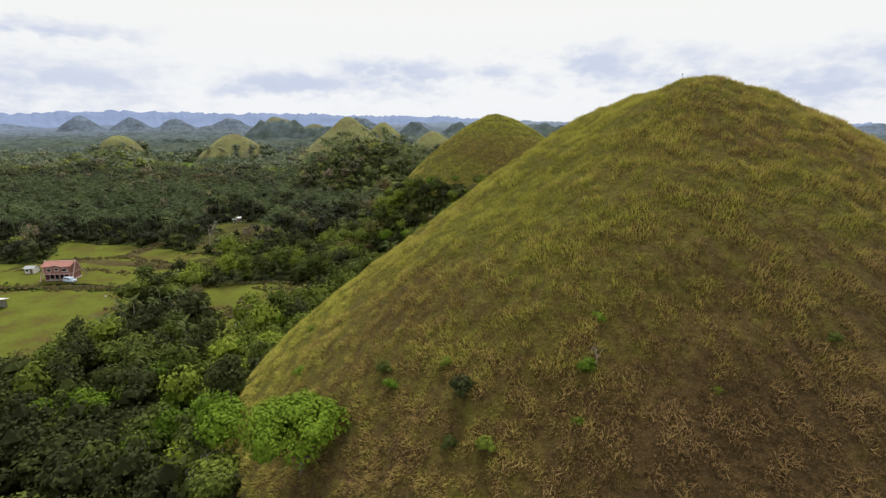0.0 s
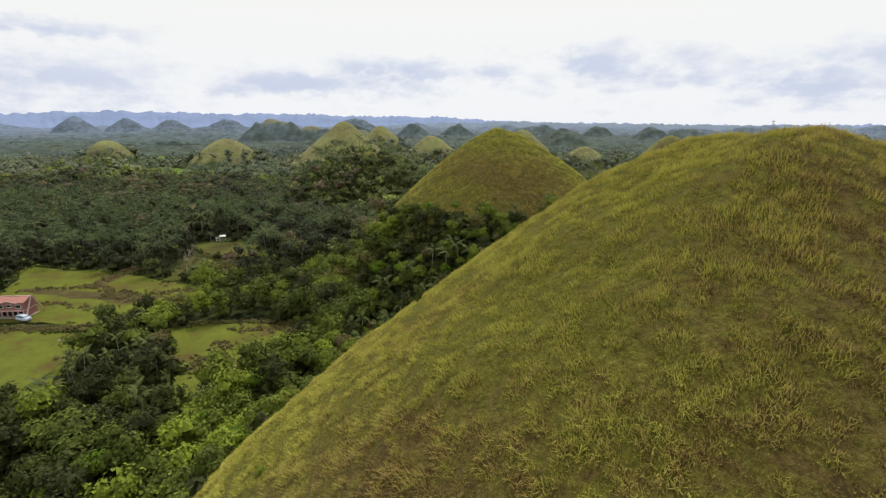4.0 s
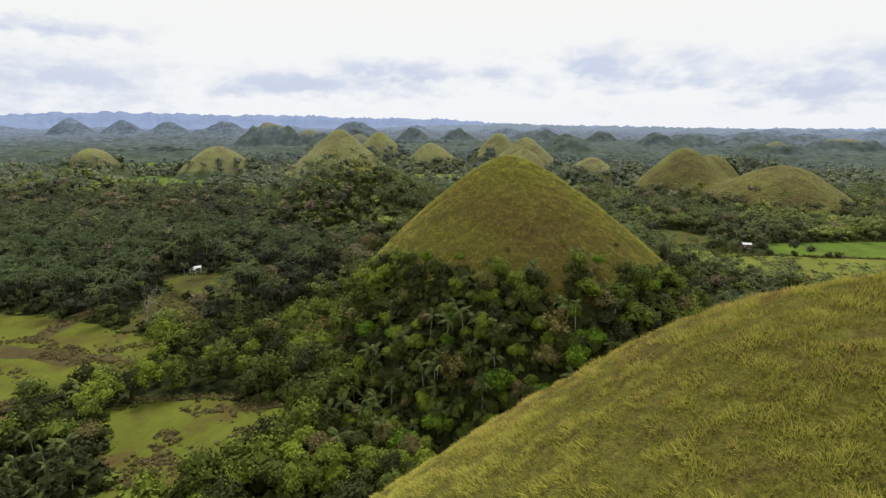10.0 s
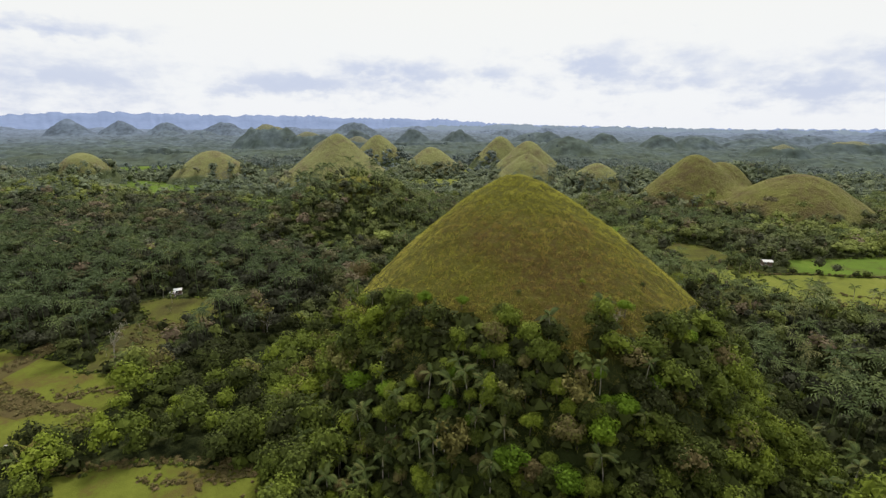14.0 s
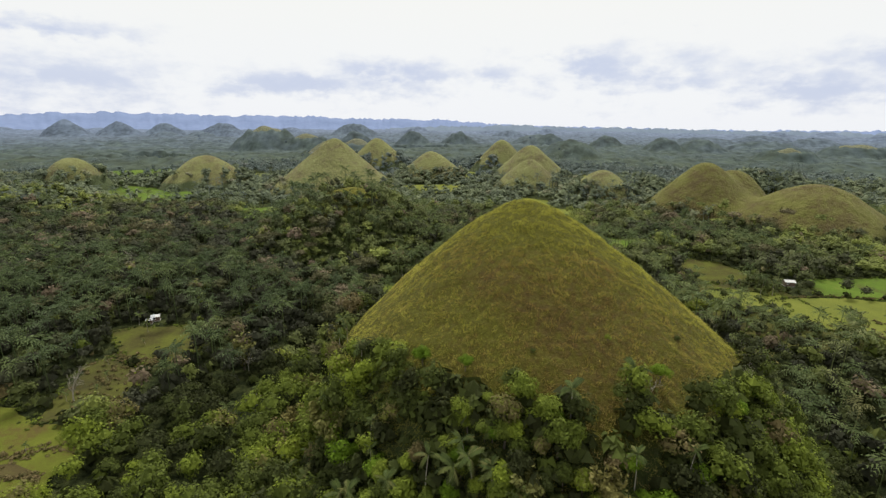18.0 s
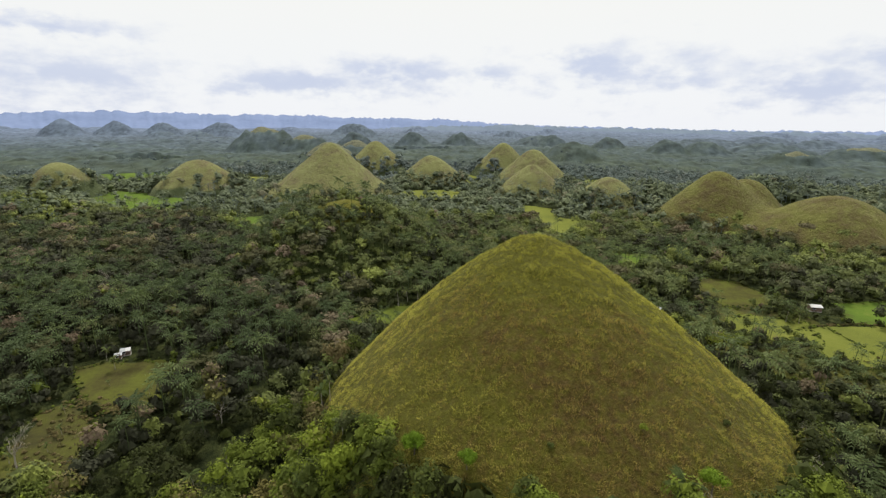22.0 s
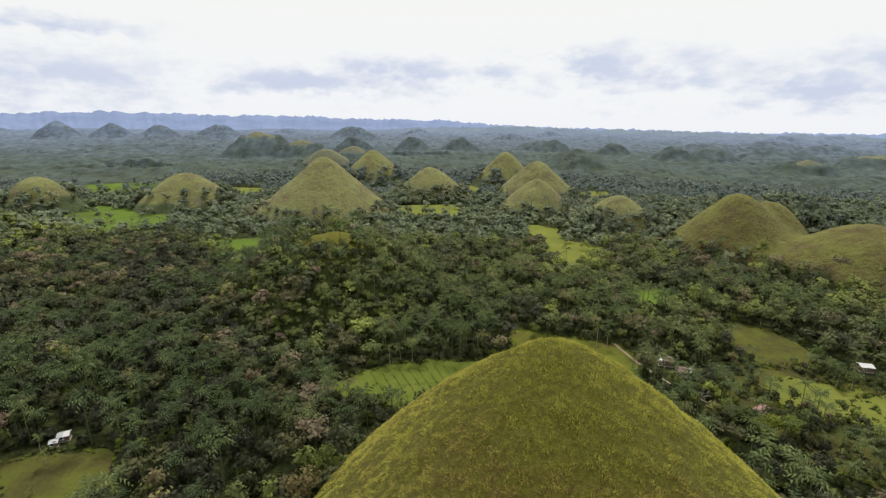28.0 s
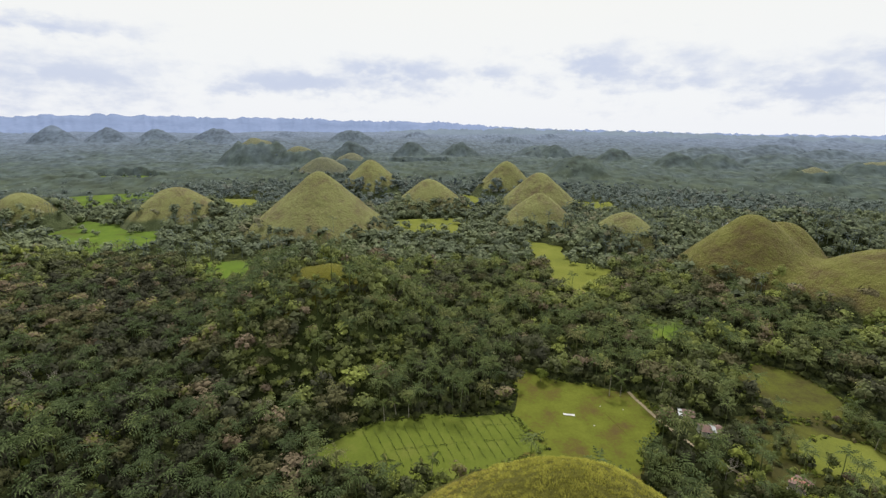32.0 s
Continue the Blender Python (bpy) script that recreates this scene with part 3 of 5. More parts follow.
def tussocks(p, mat, n, low, front, length, wide, bare, name, label):
    """Long grass over the seen side of a near hill: single blades that stand in tussocks and hang down the slope."""
    x, y = p[0] + rng.uniform(-72, 72, n), p[1] + rng.uniform(-80, front, n)
    z, c = lobe_height(p, x, y), clumping(x, y, wide)
    keep = (z > low) & (c > rng.uniform(bare - .6, bare + .5, n))
    x, y, c = x[keep], y[keep], c[keep]
    e, m = .5, len(x)
    sx = (lobe_height(p, x + e, y) - lobe_height(p, x - e, y)) / (2 * e)
    sy = (lobe_height(p, x, y + e) - lobe_height(p, x, y - e)) / (2 * e)
    a = rng.uniform(0, 6.283, m)
    ln = length * rng.uniform(.6, 1.25, m) * (.35 + .95 * c)
    w = rng.uniform(.024, .054, m)
    oz = lumpy(p, x, y) - .06
    out = rng.uniform(.2, .9, m)
    dx, dy = np.cos(a) * out * .7 - sx * .45, np.sin(a) * out * .7 - sy * .45
    tip = np.stack([x + dx * ln, y + dy * ln, oz + ln * (.95 - .45 * out) + (dx * sx + dy * sy) * ln * .7], -1)
    V = np.concatenate([np.stack([x - np.sin(a) * w, y + np.cos(a) * w, oz], -1), np.stack([x + np.sin(a) * w, y - np.cos(a) * w, oz], -1), tip])
    k = np.arange(m)
    # roots and hollows darker, tall tips lighter: painted shade within the tussocks
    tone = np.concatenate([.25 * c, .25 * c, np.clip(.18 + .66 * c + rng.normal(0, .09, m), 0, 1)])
    return stuff(name, fast_mesh(name, V, np.stack([k, m + k, 2 * m + k], -1), mat, False, tone), label, "grass")


TUFT_A, _, _ = grass_material("tussock_grass_near", blades=True, gain=2.45, brown_spots=A_DRY_AND_SHADE)
TUFT_B, _, _ = grass_material("tussock_grass_cone", blades=True, gain=2.5, brown_spots=B_DRY_AND_LIGHT)
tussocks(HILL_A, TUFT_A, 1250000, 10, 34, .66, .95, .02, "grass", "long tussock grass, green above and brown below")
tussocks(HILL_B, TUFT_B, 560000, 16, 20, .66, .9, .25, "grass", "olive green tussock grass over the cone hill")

# ---- fields and clearings ----
def inside(poly, x, y):
    x, y = np.asarray(x, float), np.asarray(y, float)
    hit = np.zeros(x.shape, bool)
    for (x0, y0), (x1, y1) in zip(poly, poly[1:] + poly[:1]):
        c = (y0 > y) != (y1 > y)
        hit ^= c & (x < (x1 - x0) * (y - y0) / ((y1 - y0) or 1e-9) + x0)
    return hit


FIELDS = [
    ("pasture", PASTURE, "mown green pasture by the pink house", [(-215, 100), (-215, 142.5), (-143, 142.5), (-104, 143), (-91, 137), (-90, 122), (-84, 106), (-90, 90), (-118, 80)]),
    ("pasture", PASTURE, "uneven green pasture with brown scrub strips", [(-153.0, 172.6), (-158.7, 182.0), (-166.4, 195.9), (-167.8, 205.1), (-116, 194), (-104, 186), (-90, 183), (-84, 172), (-84, 164), (-92, 150), (-100, 147), (-215, 148), (-215, 158)]),
    ("pasture", PASTURE, "small pasture clearing among the trees", [(-81, 145), (-60, 149), (-38, 148), (-32, 131), (-38, 125), (-50, 119), (-64, 121)]),
    ("pasture", CLEARING, "green clearing below the white shack", [(-121.4, 240), (-111.5, 245.5), (-91.2, 246.8), (-82.4, 225.6), (-86.7, 220.1), (-95.3, 216.5), (-109.1, 225.2)]),
    ("pasture", ROUGH, "rough scrubby clearing with small palms", [(-114, 214), (-109, 222), (-96, 214), (-88, 203), (-86, 190), (-105, 186)]),
    ("pasture", PASTURE, "narrow grassy strip between the trees", [(-60, 104), (-62, 112), (-62, 119), (-57, 121), (-54, 113), (-53, 104)]),
    ("scrub_strip", SCRUB, "strip of dry brown scrub across the pasture", [(-129.5, 180), (-129, 192), (-128, 204), (-122, 204), (-123, 190), (-124, 180)]),
    ("scrub_strip", SCRUB, "strip of dry brown scrub across the pasture", [(-122, 170), (-106, 166), (-88.5, 166.2), (-88, 169), (-100, 171), (-110, 175), (-150, 178), (-150, 174)]),
    ("rice_field", RICE, "bright green rice field", [(172, 284), (184, 306), (262, 312), (262, 268)]),
    ("rice_field", YELLOW, "pale yellow-green rice field", [(144, 274), (158, 281), (171, 282), (262, 267), (250, 232), (180, 236), (146, 245), (138, 252), (138, 263)]),
    ("rice_field", YELLOW, "pale yellow-green field behind the trees", [(166, 223), (185, 240), (230, 240), (215, 215)]),
    ("crop_field", CROP, "green crop field planted in rows", [(-44, 281), (-19, 298), (26, 303), (37, 284), (8, 268), (-27, 271)]),
    ("lawn", PASTURE, "open green lawn behind the cone hill", [(26, 303), (36, 334), (52, 325), (80, 317), (82, 298), (68, 284), (60, 262), (20, 262), (8, 268), (37, 284)]),
    ("scrubland", ROUGH, "scrubby open ground with bushes and palms", [(96, 262), (112, 302), (160, 300), (158, 232), (124, 226)]),
    ("rice_field", YELLOW, "bright yellow-green rice field in the woods", [(74, 560), (102, 541), (97, 500), (128, 488), (108, 440), (78, 450), (75, 520)]),
    ("pasture", CLEARING, "pale grassy clearing on the valley side", [(125, 328), (141, 341), (156, 334), (160, 312), (146, 296), (128, 299)]),
    ("pasture", YELLOW, "yellow-green clearing among palms", [(122, 287), (135, 291), (156, 284), (146, 264), (128, 266), (116, 272)]),
    ("rice_field", RICE, "bright green rice field below a dome hill", [(-376, 582), (-367, 625), (-270, 590), (-250, 546), (-280, 517)]),
    ("rice_field", RICE, "wide green rice field in the valley", [(-575, 826), (-450, 905), (-385, 765), (-432, 715)]),
    ("pasture", YELLOW, "pale field beside the dome hill", [(-304, 772), (-234, 776), (-216, 690), (-268, 706)]),
    ("rice_field", YELLOW, "pale yellow field among trees", [(-52, 645), (20, 658), (18, 603), (-42, 600)]),
    ("rice_field", YELLOW, "pale field behind the hills", [(0, 850), (62, 830), (40, 738), (10, 760)]),
    ("pasture", RICE, "green clearing in the woods", [(-174, 484), (-136, 493), (-138, 455), (-160, 462)]),
    ("pasture", RICE, "green clearing on the slope", [(110, 390), (134, 387), (118, 362), (104, 366)]),
    ("rice_field", RICE, "long far green field", [(-640, 1010), (-560, 1040), (-470, 960), (-560, 930)]),
    ("rice_field", YELLOW, "far pale field", [(60, 1010), (150, 1030), (160, 960), (70, 950)]),
    ("rice_field", YELLOW, "far pale field strip", [(-130, 1300), (0, 1330), (20, 1250), (-120, 1230)]),
    ("rice_field", YELLOW, "far pale field strip", [(150, 780), (230, 790), (225, 740), (160, 735)]),
]
# the near edge of a far field lies behind the tree tops before it
FIELDS = [(n, m, l, p if p[0][1] < 430 else [(x * (1 - 17 / y), y - 17) if y < sum(q[1] for q in p) / len(p) else (x, y) for x, y in p]) for n, m, l, p in FIELDS]
for name, mat, label, poly in FIELDS:
    bm = bmesh.new()
    ring = []
    for (x0, y0), (x1, y1) in zip(poly, poly[1:] + poly[:1]):
        n = max(2, int(math.hypot(x1 - x0, y1 - y0) / 4))
        for i in range(n):
            x, y = x0 + (x1 - x0) * i / n, y0 + (y1 - y0) * i / n
            x += (float(value_noise(x, y, 7, 1)) - .5) * 5
            y += (float(value_noise(x, y, 7, 2)) - .5) * 5
            ring.append(bm.verts.new((x, y, 0)))
    face = bm.faces.new(ring)
    bmesh.ops.triangulate(bm, faces=[face])
    bmesh.ops.subdivide_edges(bm, edges=[e for e in bm.edges if e.calc_length() > 9], cuts=2)
    lift = (0.3 if poly[0][1] < 450 else 1.2) - .15 * (name == "scrubland") + .05 * (name == "scrub_strip")
    for v in bm.verts:
        v.co.z = float(plain_height(v.co.x, v.co.y)) + lift
    bmesh.ops.recalc_face_normals(bm, faces=bm.faces)
    if sum(f.normal.z for f in bm.faces) < 0:
        bmesh.ops.reverse_faces(bm, faces=bm.faces)
    me = bpy.data.meshes.new(name)
    bm.to_mesh(me)
    bm.free()
    me.materials.append(mat)
    tagged(new(name, me), label, "field", kind="structure")

# ---- trees ----
def unit(v):
    return v / np.maximum(np.linalg.norm(v, axis=-1, keepdims=True), 1e-9)


def cards(c, nrm, size, r):
    """Leaf sprays: one bent four-cornered leaf blade each. Returns vertices and faces."""
    n = len(c)
    nrm = unit(nrm)
    u = unit(np.cross(nrm, r.normal(size=(n, 3))))
    v = np.cross(nrm, u)
    s = np.asarray(size)[:, None]
    V = np.stack([c - u * s, c + v * s * .55 - nrm * s * .12, c + u * s - nrm * s * .25, c - v * s * .55 - nrm * s * .12], 1).reshape(-1, 3)
    k = np.arange(n)[:, None] * 4
    return V, k + np.arange(4)


def shards(c, nrm, size, r):
    """Three-cornered leaf sprays for the joined woods."""
    n = len(c)
    nrm = unit(nrm)
    u = unit(np.cross(nrm, r.normal(size=(n, 3))))
    v = np.cross(nrm, u)
    s = np.asarray(size)[:, None]
    V = np.stack([c - u * s * .8 - v * s * .5, c + u * s * .8 - v * s * .45, c + v * s * .95 - nrm * s * .2], 1).reshape(-1, 3)
    return V, np.arange(n)[:, None] * 3 + np.arange(3)


def ico(sub):
    bm = bmesh.new()
    bmesh.ops.create_icosphere(bm, subdivisions=sub, radius=1)
    V = np.array([v.co[:] for v in bm.verts])
    F = np.array([[v.index for v in f.verts] for f in bm.faces])
    bm.free()
    return V, F


ICO1 = ico(1)
OCTA = (np.array([(1, 0, 0), (0, 1, 0), (-1, 0, 0), (0, -1, 0), (0, 0, 1), (0, 0, -1.0)]), np.array([(0, 1, 4), (1, 2, 4), (2, 3, 4), (3, 0, 4), (1, 0, 5), (2, 1, 5), (3, 2, 5), (0, 3, 5)]))


def crown_parts(r, R, H, lobes, n, leaf, flat=.72, core=ICO1, tri=False, size=.5, lobe=(.36, .56), up=.3):
    """A crown R wide and H high with its foot at z = 0, of several leafy lobes round dark cores."""
    V, Q, T, off = [], [], [], 0
    for i in range(lobes):
        a, d = r.uniform(0, 6.283), (0.62 * math.sqrt(r.uniform(0, 1)) if i else 0)
        lr = R * r.uniform(*lobe) * (1.15 if i == 0 else 1)
        lz = H * (0.30 + 0.42 * r.uniform(0, 1) * (1 - d * .8)) if i else H * .58
        c = np.array([math.cos(a) * d * R, math.sin(a) * d * R, lz])
        sc = np.array([lr, lr, lr * flat])
        m = max(4, n // lobes)
        dr = unit(r.normal(size=(m, 3)) + np.array([0, 0, .45]))
        p = c + dr * sc * r.uniform(.78, 1.12, (m, 1))
        cv, cf = (shards if tri else cards)(p, dr + r.normal(size=(m, 3)) * .28 + np.array([0, 0, up]), leaf * r.uniform(.6, 1.3, m), r)
        V.append(cv), (T if tri else Q).append(cf + off)
        off += len(cv)
        kv = c + core[0] * sc * size * r.uniform(.9, 1.08, (len(core[0]), 1))
        V.append(kv), T.append(core[1] + off)
        off += len(kv)
    return np.concatenate(V), np.concatenate(Q) if Q else np.zeros((0, 4), int), np.concatenate(T)


def tube(path, radii, sides=6):
    """Tapered tube along a path of points."""
    P = np.array(path, float)
    V = []
    for i, p in enumerate(P):
        d = unit(P[min(i + 1, len(P) - 1)] - P[max(i - 1, 0)])
        s = unit(np.cross(d, [0.3, 1, 0.1]))
        q = np.cross(d, s)
        a = np.linspace(0, 6.283, sides, endpoint=False)[:, None]
        V.append(p + radii[i] * (np.cos(a) * s + np.sin(a) * q))
    return np.concatenate(V), grid_faces(len(P), sides, True)


def merge(parts):
    V, F, off = [], [], 0
    for v, f in parts:
        V.append(v), F.append(f + off)
        off += len(v)
    return np.concatenate(V), np.concatenate(F)


def trunk_parts(r, h, rad, limbs, spread):
    top = np.array([r.uniform(-.5, .5), r.uniform(-.5, .5), h])
    parts = [tube([(0, 0, -.8), top * .35, top * .7, top], [rad * 1.3, rad, rad * .75, rad * .4])]
    for i in range(limbs):
        a = 6.283 * i / limbs + r.uniform(-.4, .4)
        s = top * r.uniform(.5, .8)
        e = s + np.array([math.cos(a) * spread, math.sin(a) * spread, h * r.uniform(.25, .5)])
        parts.append(tube([s, (s + e) / 2 + np.array([0, 0, -.2]), e], [rad * .5, rad * .35, rad * .12], 5))
    return merge(parts)


TREES = []   # crown radius, mesh of trunk, mesh of crown
for i in range(14):
    r = np.random.default_rng(100 + i)
    R, H = r.uniform(3.2, 4.8), r.uniform(5.2, 8.0)
    th = r.uniform(2.0, 4.6)
    tv, tf = trunk_parts(r, th + H * .3, r.uniform(.16, .26), 4, R * .5)
    cv, cq, ct = crown_parts(r, R, H, int(r.integers(9, 14)), 1450, .35, r.uniform(.6, .85), tri=True)
    cv[:, 2] += th - H * .12
    TREES.append((R, fast_mesh("trunk", tv, tf, BARK, True), fast_mesh("crown", cv, [cq, ct], LEAF)))


def build_tree(i):
    base = new("broadleaf_tree")
    for nm, me in (("trunk", TREES[i][1]), ("crown", TREES[i][2])):
        new(nm, me).parent = base
    return base


def frond_mesh(r, length, droop, pairs, mat):
    """A coconut frond along +x: an arched midrib with hanging leaflets."""
    t = np.linspace(0, 1, 7)
    mid = np.stack([length * t * (1 - .18 * droop * t), 0 * t, length * (.42 * t - (.42 + .45 * droop) * t * t)], -1)
    rv, rf = tube(mid, .05 * (1 - .85 * t), 3)
    V, F, off = [rv], [rf], len(rv)
    for s in (-1, 1):
        tt = np.linspace(.14, .99, pairs)
        p = np.stack([np.interp(tt, t, mid[:, k]) for k in range(3)], -1)
        ll = length * .24 * np.sin(np.clip(tt * 2.6 + .35, 0, 3.0)) + .12
        w = length * .056
        fw = np.array([1.0, 0, 0])
        out = np.stack([.45 * ll, s * ll * .86, -ll * (.35 + .4 * droop) * r.uniform(.7, 1.3, pairs)], -1)
        V += [p - fw * w, p + fw * w, p + out]
        k = off + np.arange(pairs)
        F.append(np.stack([k, k + pairs, k + 2 * pairs, k + 2 * pairs], -1))
        off += 3 * pairs
    V = np.concatenate(V)
    tri = np.concatenate([f for f in F[1:]])[:, :3]
    return fast_mesh("frond", V, [F[0], tri], mat), V, F[0], tri


r = np.random.default_rng(5)
FRONDS = [frond_mesh(r, ln, dr, 11, PALM)[0] for ln, dr in ((3.9, .35), (4.1, .7), (3.8, 1.05), (3.4, .1))]
PALM_TRUNKS = []
for h in (8.5, 11.0, 13.0):
    lean = r.uniform(-1.0, 1.0, 2)
    pts = [(lean[0] * s * s, lean[1] * s * s, h * s - (.8 if s == 0 else 0)) for s in (0, .25, .5, .75, 1)]
    tv, tf = tube(pts, [.24, .16, .14, .125, .13], 7)
    PALM_TRUNKS.append((pts[-1], fast_mesh("trunk", tv, tf, PALE_BARK, True)))


def palm_angles(r, n):
    """Turn, raise and droop class of each frond."""
    for i in range(n):
        ring = i % 3
        yield 6.283 * i / n * 2.4 + r.uniform(-.2, .2), (.75, .30, -.12)[ring] + r.uniform(-.12, .12), (3 if ring == 0 and i % 2 else (0, 1, 2)[ring])


def build_palm(i, r):
    top, me = PALM_TRUNKS[i]
    base = new("coconut_palm")
    new("trunk", me).parent = base
    for turn, up, k in palm_angles(r, 15):
        f = new("frond", FRONDS[k])
        f.parent = base
        f.matrix_basis = Matrix.Translation(top) @ Matrix.Rotation(turn, 4, "Z") @ Matrix.Rotation(-up, 4, "Y")
    return base


# cheap plants for the joined woods
def flat_tree(r, R, H, lobes, n, leaf, th, size=.8, flat=.8, lobe=(.36, .56), up=.3):
    v, q, t = crown_parts(r, R, H, lobes, n, leaf, flat, OCTA, True, size, lobe, up)
    v[:, 2] += th
    return v, q, t


MIDNEAR = [flat_tree(np.random.default_rng(190 + i), 4.2, 7.0, 6, 360, .34, 1.8, .58) for i in range(10)]
MID = [flat_tree(np.random.default_rng(200 + i), 4.4, 7.4, 5, 150, .54, 2.0, .66) for i in range(10)]
MID2 = [flat_tree(np.random.default_rng(215 + i), 4.7, 7.4, 5, 96, .6, 2.0, .66, up=.6) for i in range(8)]
LOW = [flat_tree(np.random.default_rng(230 + i), 4.8, 5.6, 2, 24, 1.1, .5, .74, .7, up=1.0) for i in range(8)]


def flat_palm(r, pairs, n):
    _, fv, fq, ft = frond_mesh(r, 4.2, .7, pairs, PALM)
    V, T, off = [], [], 0
    faces = np.concatenate([ft])
    for turn, up, k in palm_angles(r, n):
        m = np.array(Matrix.Rotation(turn, 3, "Z") @ Matrix.Rotation(-up, 3, "Y"))
        V.append(fv @ m.T + np.array([0, 0, 10.0])), T.append(faces + off)
        off += len(fv)
    v, f = tube([(0, 0, -.5), (.2, 0, 5), (0, 0, 10)], [.2, .14, .13], 4)
    V.append(v)
    T.append(np.concatenate([f[:, :3], f[:, [0, 2, 3]]]) + off)
    return np.concatenate(V), np.zeros((0, 4), int), np.concatenate(T)


UMBRELLA = [flat_tree(np.random.default_rng(240 + i), 6.6, 3.6, 11, 260, .5, 6.2, .55, .42, (.22, .36)) for i in range(5)]
BUSH = [flat_tree(np.random.default_rng(250 + i), 2.8, 3.0, 1, 16, .75, -.6) for i in range(5)]
MIDPALM = [flat_palm(np.random.default_rng(260 + i), 5, 13) for i in range(4)]
LOWPALM = [flat_palm(np.random.default_rng(270 + i), 3, 8) for i in range(3)]


def plant_wood(name, kinds, x, y, z, scale, tone, mat, label, r, squash=1.0, smooth=False):
    """Many plants joined into one mesh."""
    which, turn = r.integers(0, len(kinds), len(x)), r.uniform(0, 6.283, len(x))
    V, Q, T, tn, off = [], [], [], [], 0
    for k, (kv, kq, kt) in enumerate(kinds):
        idx = np.nonzero(which == k)[0]
        if not len(idx):
            continue
        c, s, sc = np.cos(turn[idx])[:, None], np.sin(turn[idx])[:, None], scale[idx][:, None]
        px = (kv[:, 0] * c - kv[:, 1] * s) * sc + x[idx][:, None]
        py = (kv[:, 0] * s + kv[:, 1] * c) * sc + y[idx][:, None]
        pz = kv[:, 2] * sc * squash * r.uniform(.78, 1.34, (len(idx), 1)) + z[idx][:, None]
        V.append(np.stack([px, py, pz], -1).reshape(-1, 3))
        o = off + np.arange(len(idx))[:, None, None] * len(kv)
        if len(kq):
            Q.append((kq[None] + o).reshape(-1, 4))
        T.append((kt[None] + o).reshape(-1, 3))
        tn.append(np.repeat(tone[idx], len(kv)))
        off += len(idx) * len(kv)
    faces = ([np.concatenate(Q)] if Q else []) + [np.concatenate(T)]
    return stuff(name, fast_mesh(name, np.concatenate(V), faces, mat, smooth, np.concatenate(tn)), label, "trees")


def scatter(r, y0, y1, step, spread=.98, margin=30):
    """Jittered places in the wedge of land that the drone overlooks."""
    n = int((spread * y1 + margin) / step)
    gx, gy = np.meshgrid(np.arange(-n, n + 1) * step, np.arange(y0, y1, step))
    x = gx.ravel() + r.uniform(-.45, .45, gx.size) * step
    y = gy.ravel() + r.uniform(-.45, .45, gx.size) * step
    k = (np.abs(x) < spread * np.maximum(y, 0) + margin) & (x < spread * (y - 35) + margin)
    return x[k], y[k]


def in_field(x, y, grow=0.0):
    hit = np.zeros(len(x), bool)
    for _, _, _, poly in FIELDS:
        cx, cy = np.mean([p[0] for p in poly]), np.mean([p[1] for p in poly])
        size = max(math.hypot(px - cx, py - cy) for px, py in poly)
        f = 1 + grow / size
        hit |= inside([(cx + (px - cx) * f, cy + (py - cy) * f) for px, py in poly], x, y)
    return hit


CLEAR = [(160, 240, 12), (178, 230, 14), (200, 230, 12), (-141, 158, 17), (-126, 141, 15), (-112, 132, 12), (-140, 124, 9), (-111, 250, 7), (168, 297, 8), (92, 298, 8), (94, 289, 7), (108, 267, 7), (80, 303, 4), (85, 288, 4), (78, 312, 3)]


def wooded(x, y, r, ragged=5.0, grow=2.0):
    z, line = land_height(x, y)
    ok = z < line + 1.0 + (value_noise(x, y, 14, 21) - .5) * ragged * np.where(y > 110, .45, 1.0) + r.uniform(-.7, .7, len(x))
    ok &= (~in_field(x, y, grow) | ((y > 450) & (r.uniform(0, 1, len(x)) < .09))) & ~((x > 62) & (y < 105))
    for h in HILLS:
        if h[1] > 960 and h[6] == "grassy":
            ok &= np.hypot(x - h[0], y - h[1]) > h[3] * .7
    for cx, cy, cr in CLEAR:
        ok &= np.hypot(x - cx, y - cy) > cr
    return ok, z


def palm_share(x, y):
    p = np.clip((value_noise(x, y, 45, 31) - .40) * 2.6, .12, .66) * np.where((x > -110) & (y < 185) & (x < 80), .08, 1.0)
    for cx, cy, rad, w in PALM_GROVES:
        p = np.maximum(p, w * (np.hypot(x - cx, y - cy) < rad))
    return p


PALM_GROVES = [(-72, 112, 16, .55), (-88, 118, 10, .6), (-140, 178, 12, .7), (-100, 212, 14, .7), (-20, 146, 13, .5), (2, 138, 10, .4), (-185, 240, 45, .8), (-120, 275, 40, .7), (-60, 260, 30, .5), (-10, 306, 16, .85), (20, 312, 12, .7), (75, 330, 14, .8), (110, 300, 22, .65),]


